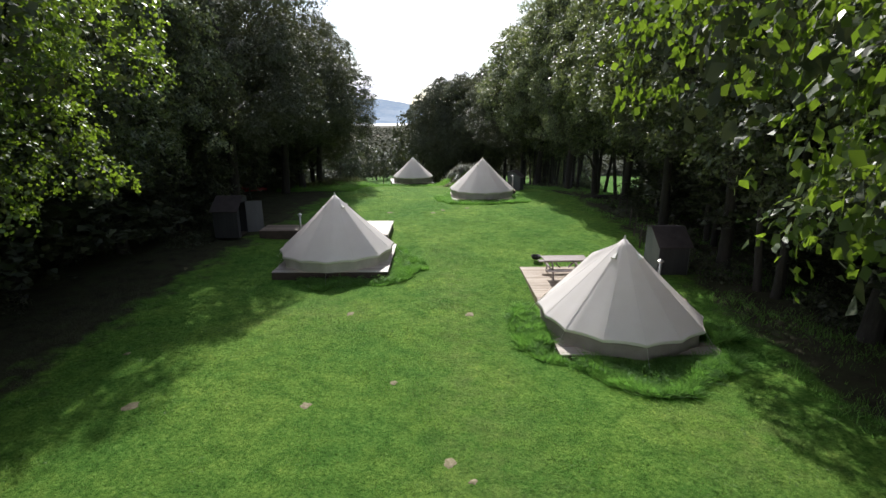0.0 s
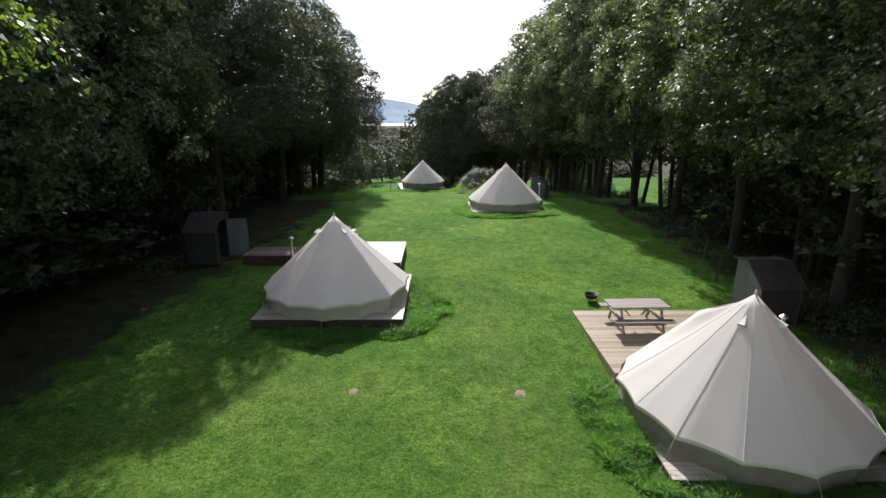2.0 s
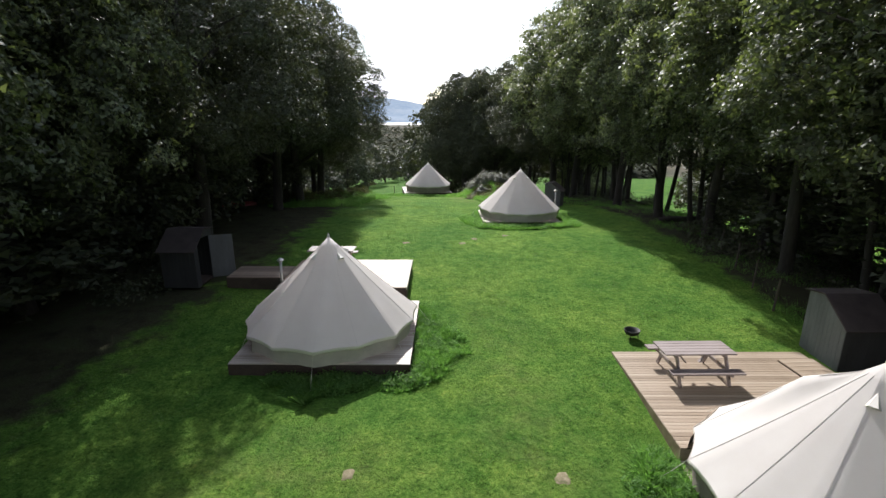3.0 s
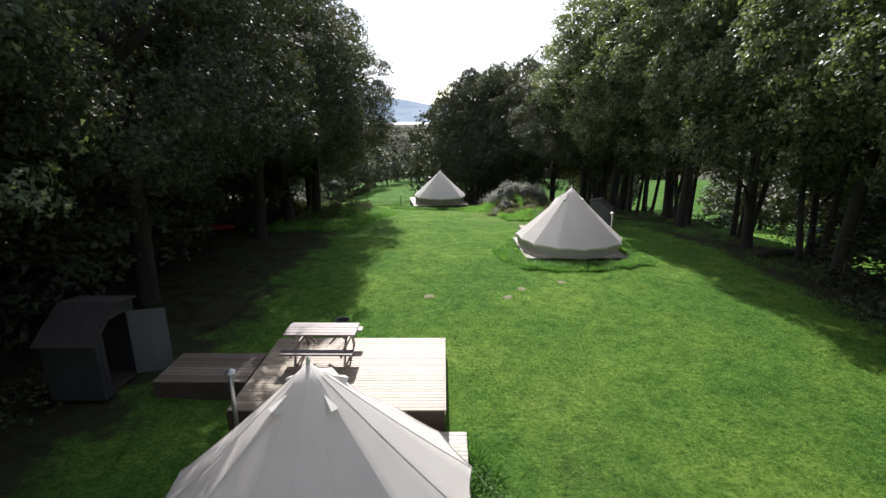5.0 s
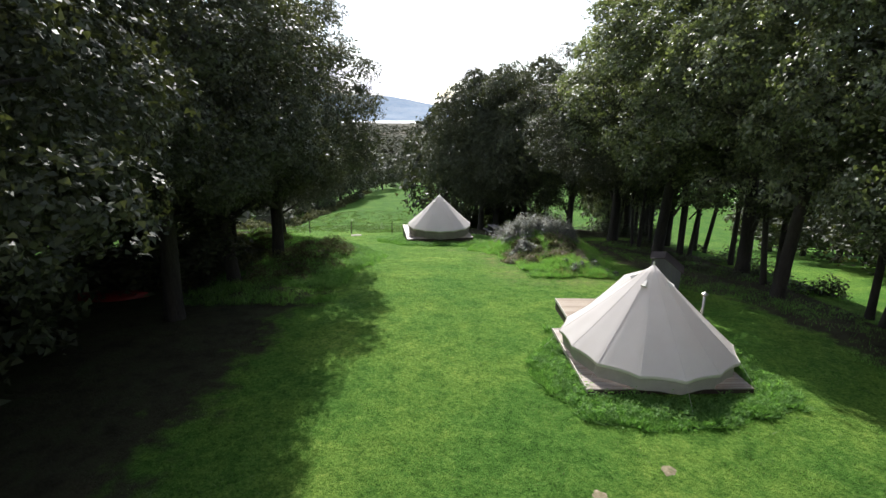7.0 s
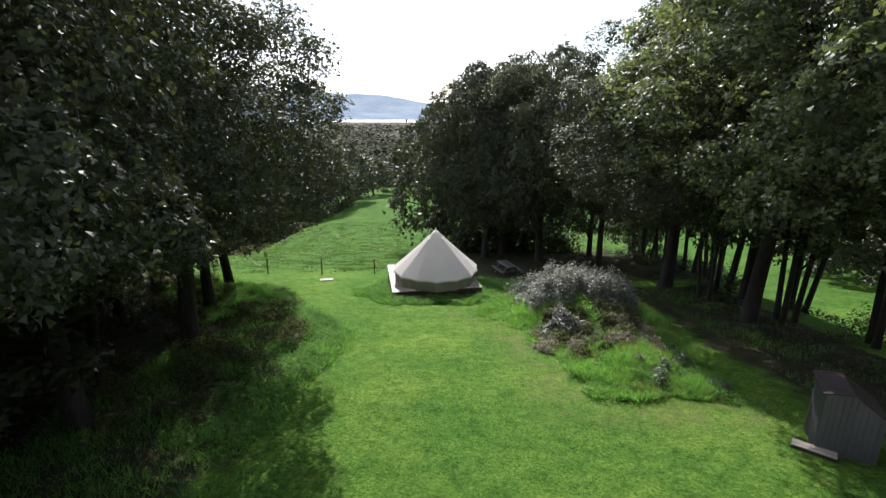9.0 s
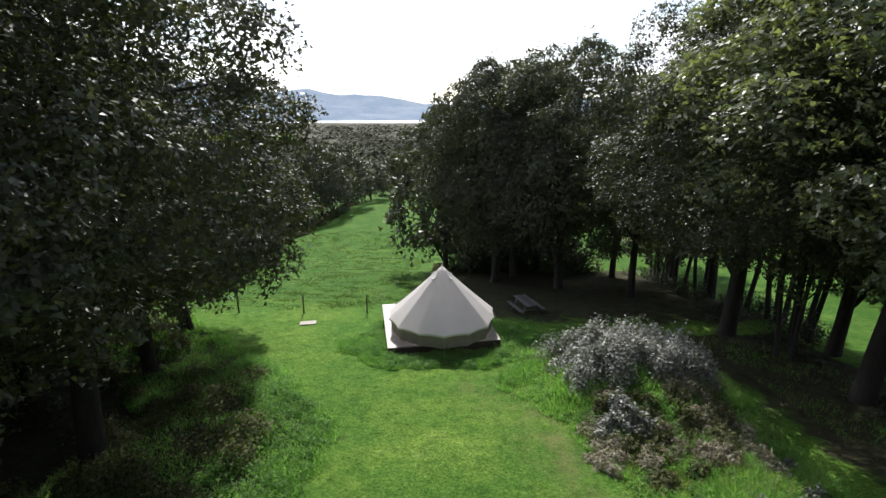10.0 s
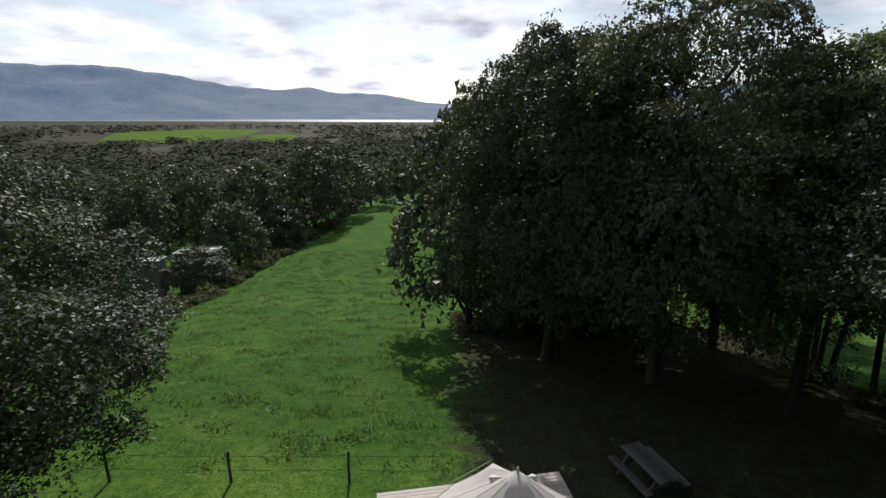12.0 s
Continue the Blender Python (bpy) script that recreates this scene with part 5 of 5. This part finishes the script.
tufts(46, 1700, ((-12, -6, 43.5, 60), lambda x, y: ((x < lawn_left(y) + 0.1) & (x > lawn_left(y) - 2.0)).astype(float)), 0.34, "grass_tussocks", "lumpy tussocks of green grass along the bank")
shrubs(21, [(rb.uniform(0.4, 5.3), rb.uniform(52.6, 56.8), rb.uniform(0.2, 0.6), rb.uniform(0.35, 1.25)) for _ in range(130)], 0.046, 500, BRAMBLE, "bramble", "silvery grey-green bramble thicket on the bank", "bramble", long=2.1)
shrubs(22, [(rb.uniform(0.9, 2.0), rb.uniform(50.6, 51.8), rb.uniform(0.25, 0.45), rb.uniform(0.35, 0.7)) for _ in range(9)], 0.05, 700, BRAMBLE, "bramble", "silvery grey-green bramble clump", "bramble", long=2.4)
shrubs(23, [(rb.uniform(0.6, 4.8), rb.uniform(49.4, 52.4), rb.uniform(0.25, 0.6), rb.uniform(0.2, 0.45)) for _ in range(40)], 0.03, 600, STRAW, "dead_bracken", "heaps of dry grey-brown bracken on the bank", "bracken", long=6.0)
shrubs(29, [(rb.uniform(1.0, 4.6), rb.uniform(48.8, 52.0), rb.uniform(0.25, 0.45), rb.uniform(0.25, 0.5)) for _ in range(26)], 0.05, 600, FERN, "bracken", "browning bracken on the overgrown bank", "bracken", long=2.5)
shrubs(30, [(rb.uniform(3.0, 5.6), rb.uniform(46.6, 50.5), rb.uniform(0.12, 0.28), rb.uniform(0.2, 0.45)) for _ in range(12)], 0.045, 200, BRAMBLE, "bramble", "small grey bramble shoots on the bank", "bramble", long=2.4)
shrubs(24, [(float(lawn_left(y)) - rb.uniform(1.2, 7), y, rb.uniform(0.4, 0.9), rb.uniform(0.3, 0.8)) for y in [rb.uniform(43, 62) for _ in range(60)]], 0.06, 520, FERN, "undergrowth", "low bracken and brambles along the wood edge", "undergrowth")
shrubs(25, [(rb.uniform(-26, -11.5), y, rb.uniform(0.6, 1.3), rb.uniform(0.4, 1.1)) for y in [rb.uniform(2, 27) if k < 50 else rb.uniform(44, 54) for k in range(70)]], 0.075, 400, OAK_SHADED, "undergrowth", "low dark undergrowth beneath the trees", "undergrowth")
shrubs(33, [(rb.uniform(-28, -19.2), y, rb.uniform(0.8, 1.5), rb.uniform(0.8, 2.0)) for y in [rb.uniform(27, 60) for _ in range(46)]], 0.11, 460, OAK_SHADED, "undergrowth", "dark tangled undergrowth deep in the wood", "undergrowth")
shrubs(26, [(rb.uniform(11.0, 20), y, rb.uniform(0.5, 1.2), rb.uniform(0.4, 1.1)) for y in [rb.uniform(4, 36) for _ in range(60)]], 0.085, 520, OAK_SHADED, "undergrowth", "low dark undergrowth beneath the trees", "undergrowth")
shrubs(28, [(rb.uniform(12.8, 15.5), y, rb.uniform(0.4, 0.9), rb.uniform(0.5, 1.7)) for y in [rb.uniform(34, 82) for _ in range(44)]], 0.075, 300, OAK_SHADED, "undergrowth", "dark bushes between the trunks at the wood's edge", "undergrowth")
shrubs(31, [(rb.uniform(10.0, 13.0), y, rb.uniform(0.4, 0.8), rb.uniform(0.15, 0.45)) for y in [rb.uniform(46, 66) for _ in range(24)]], 0.06, 240, OAK_SHADED, "undergrowth", "low dark undergrowth under the trees by the bank", "undergrowth")
shrubs(32, [(x, rb.uniform(82, 86), rb.uniform(1.2, 2.0), rb.uniform(2.0, 3.6)) for x in [-2 + 0.7 * k for k in range(19)]], 0.2, 420, OAK, "undergrowth", "dark bushes behind the group of oaks", "undergrowth")
shrubs(35, [(-9.4, 7.0, 0.6, 0.4), (-9.9, 6.3, 0.7, 0.5), (-9.2, 6.2, 0.4, 0.3)], 0.05, 500, BRAMBLE, "bramble", "pale brambles in the sun at the lawn's edge", "bramble", long=2.1)
shrubs(34, [(rb.uniform(-4.4, -0.6), rb.uniform(82.5, 87.5), rb.uniform(0.5, 1.1), rb.uniform(0.35, 0.9)) for _ in range(14)], 0.09, 420, FERN, "bracken", "browning bracken and tussocks at the foot of the oaks", "bracken", long=2.2)
shrubs(27, [(float(np.interp(y, [80, 96, 135, 175], [-27, -31, -29.5, -28])) - rb.uniform(0, 2.5), y, rb.uniform(0.9, 1.8), rb.uniform(0.8, 1.8)) for y in [80 + 1.3 * k for k in range(74)]], 0.26, 260, FERN, "hedge", "rough hedge of bracken and bushes along the meadow", "hedge")
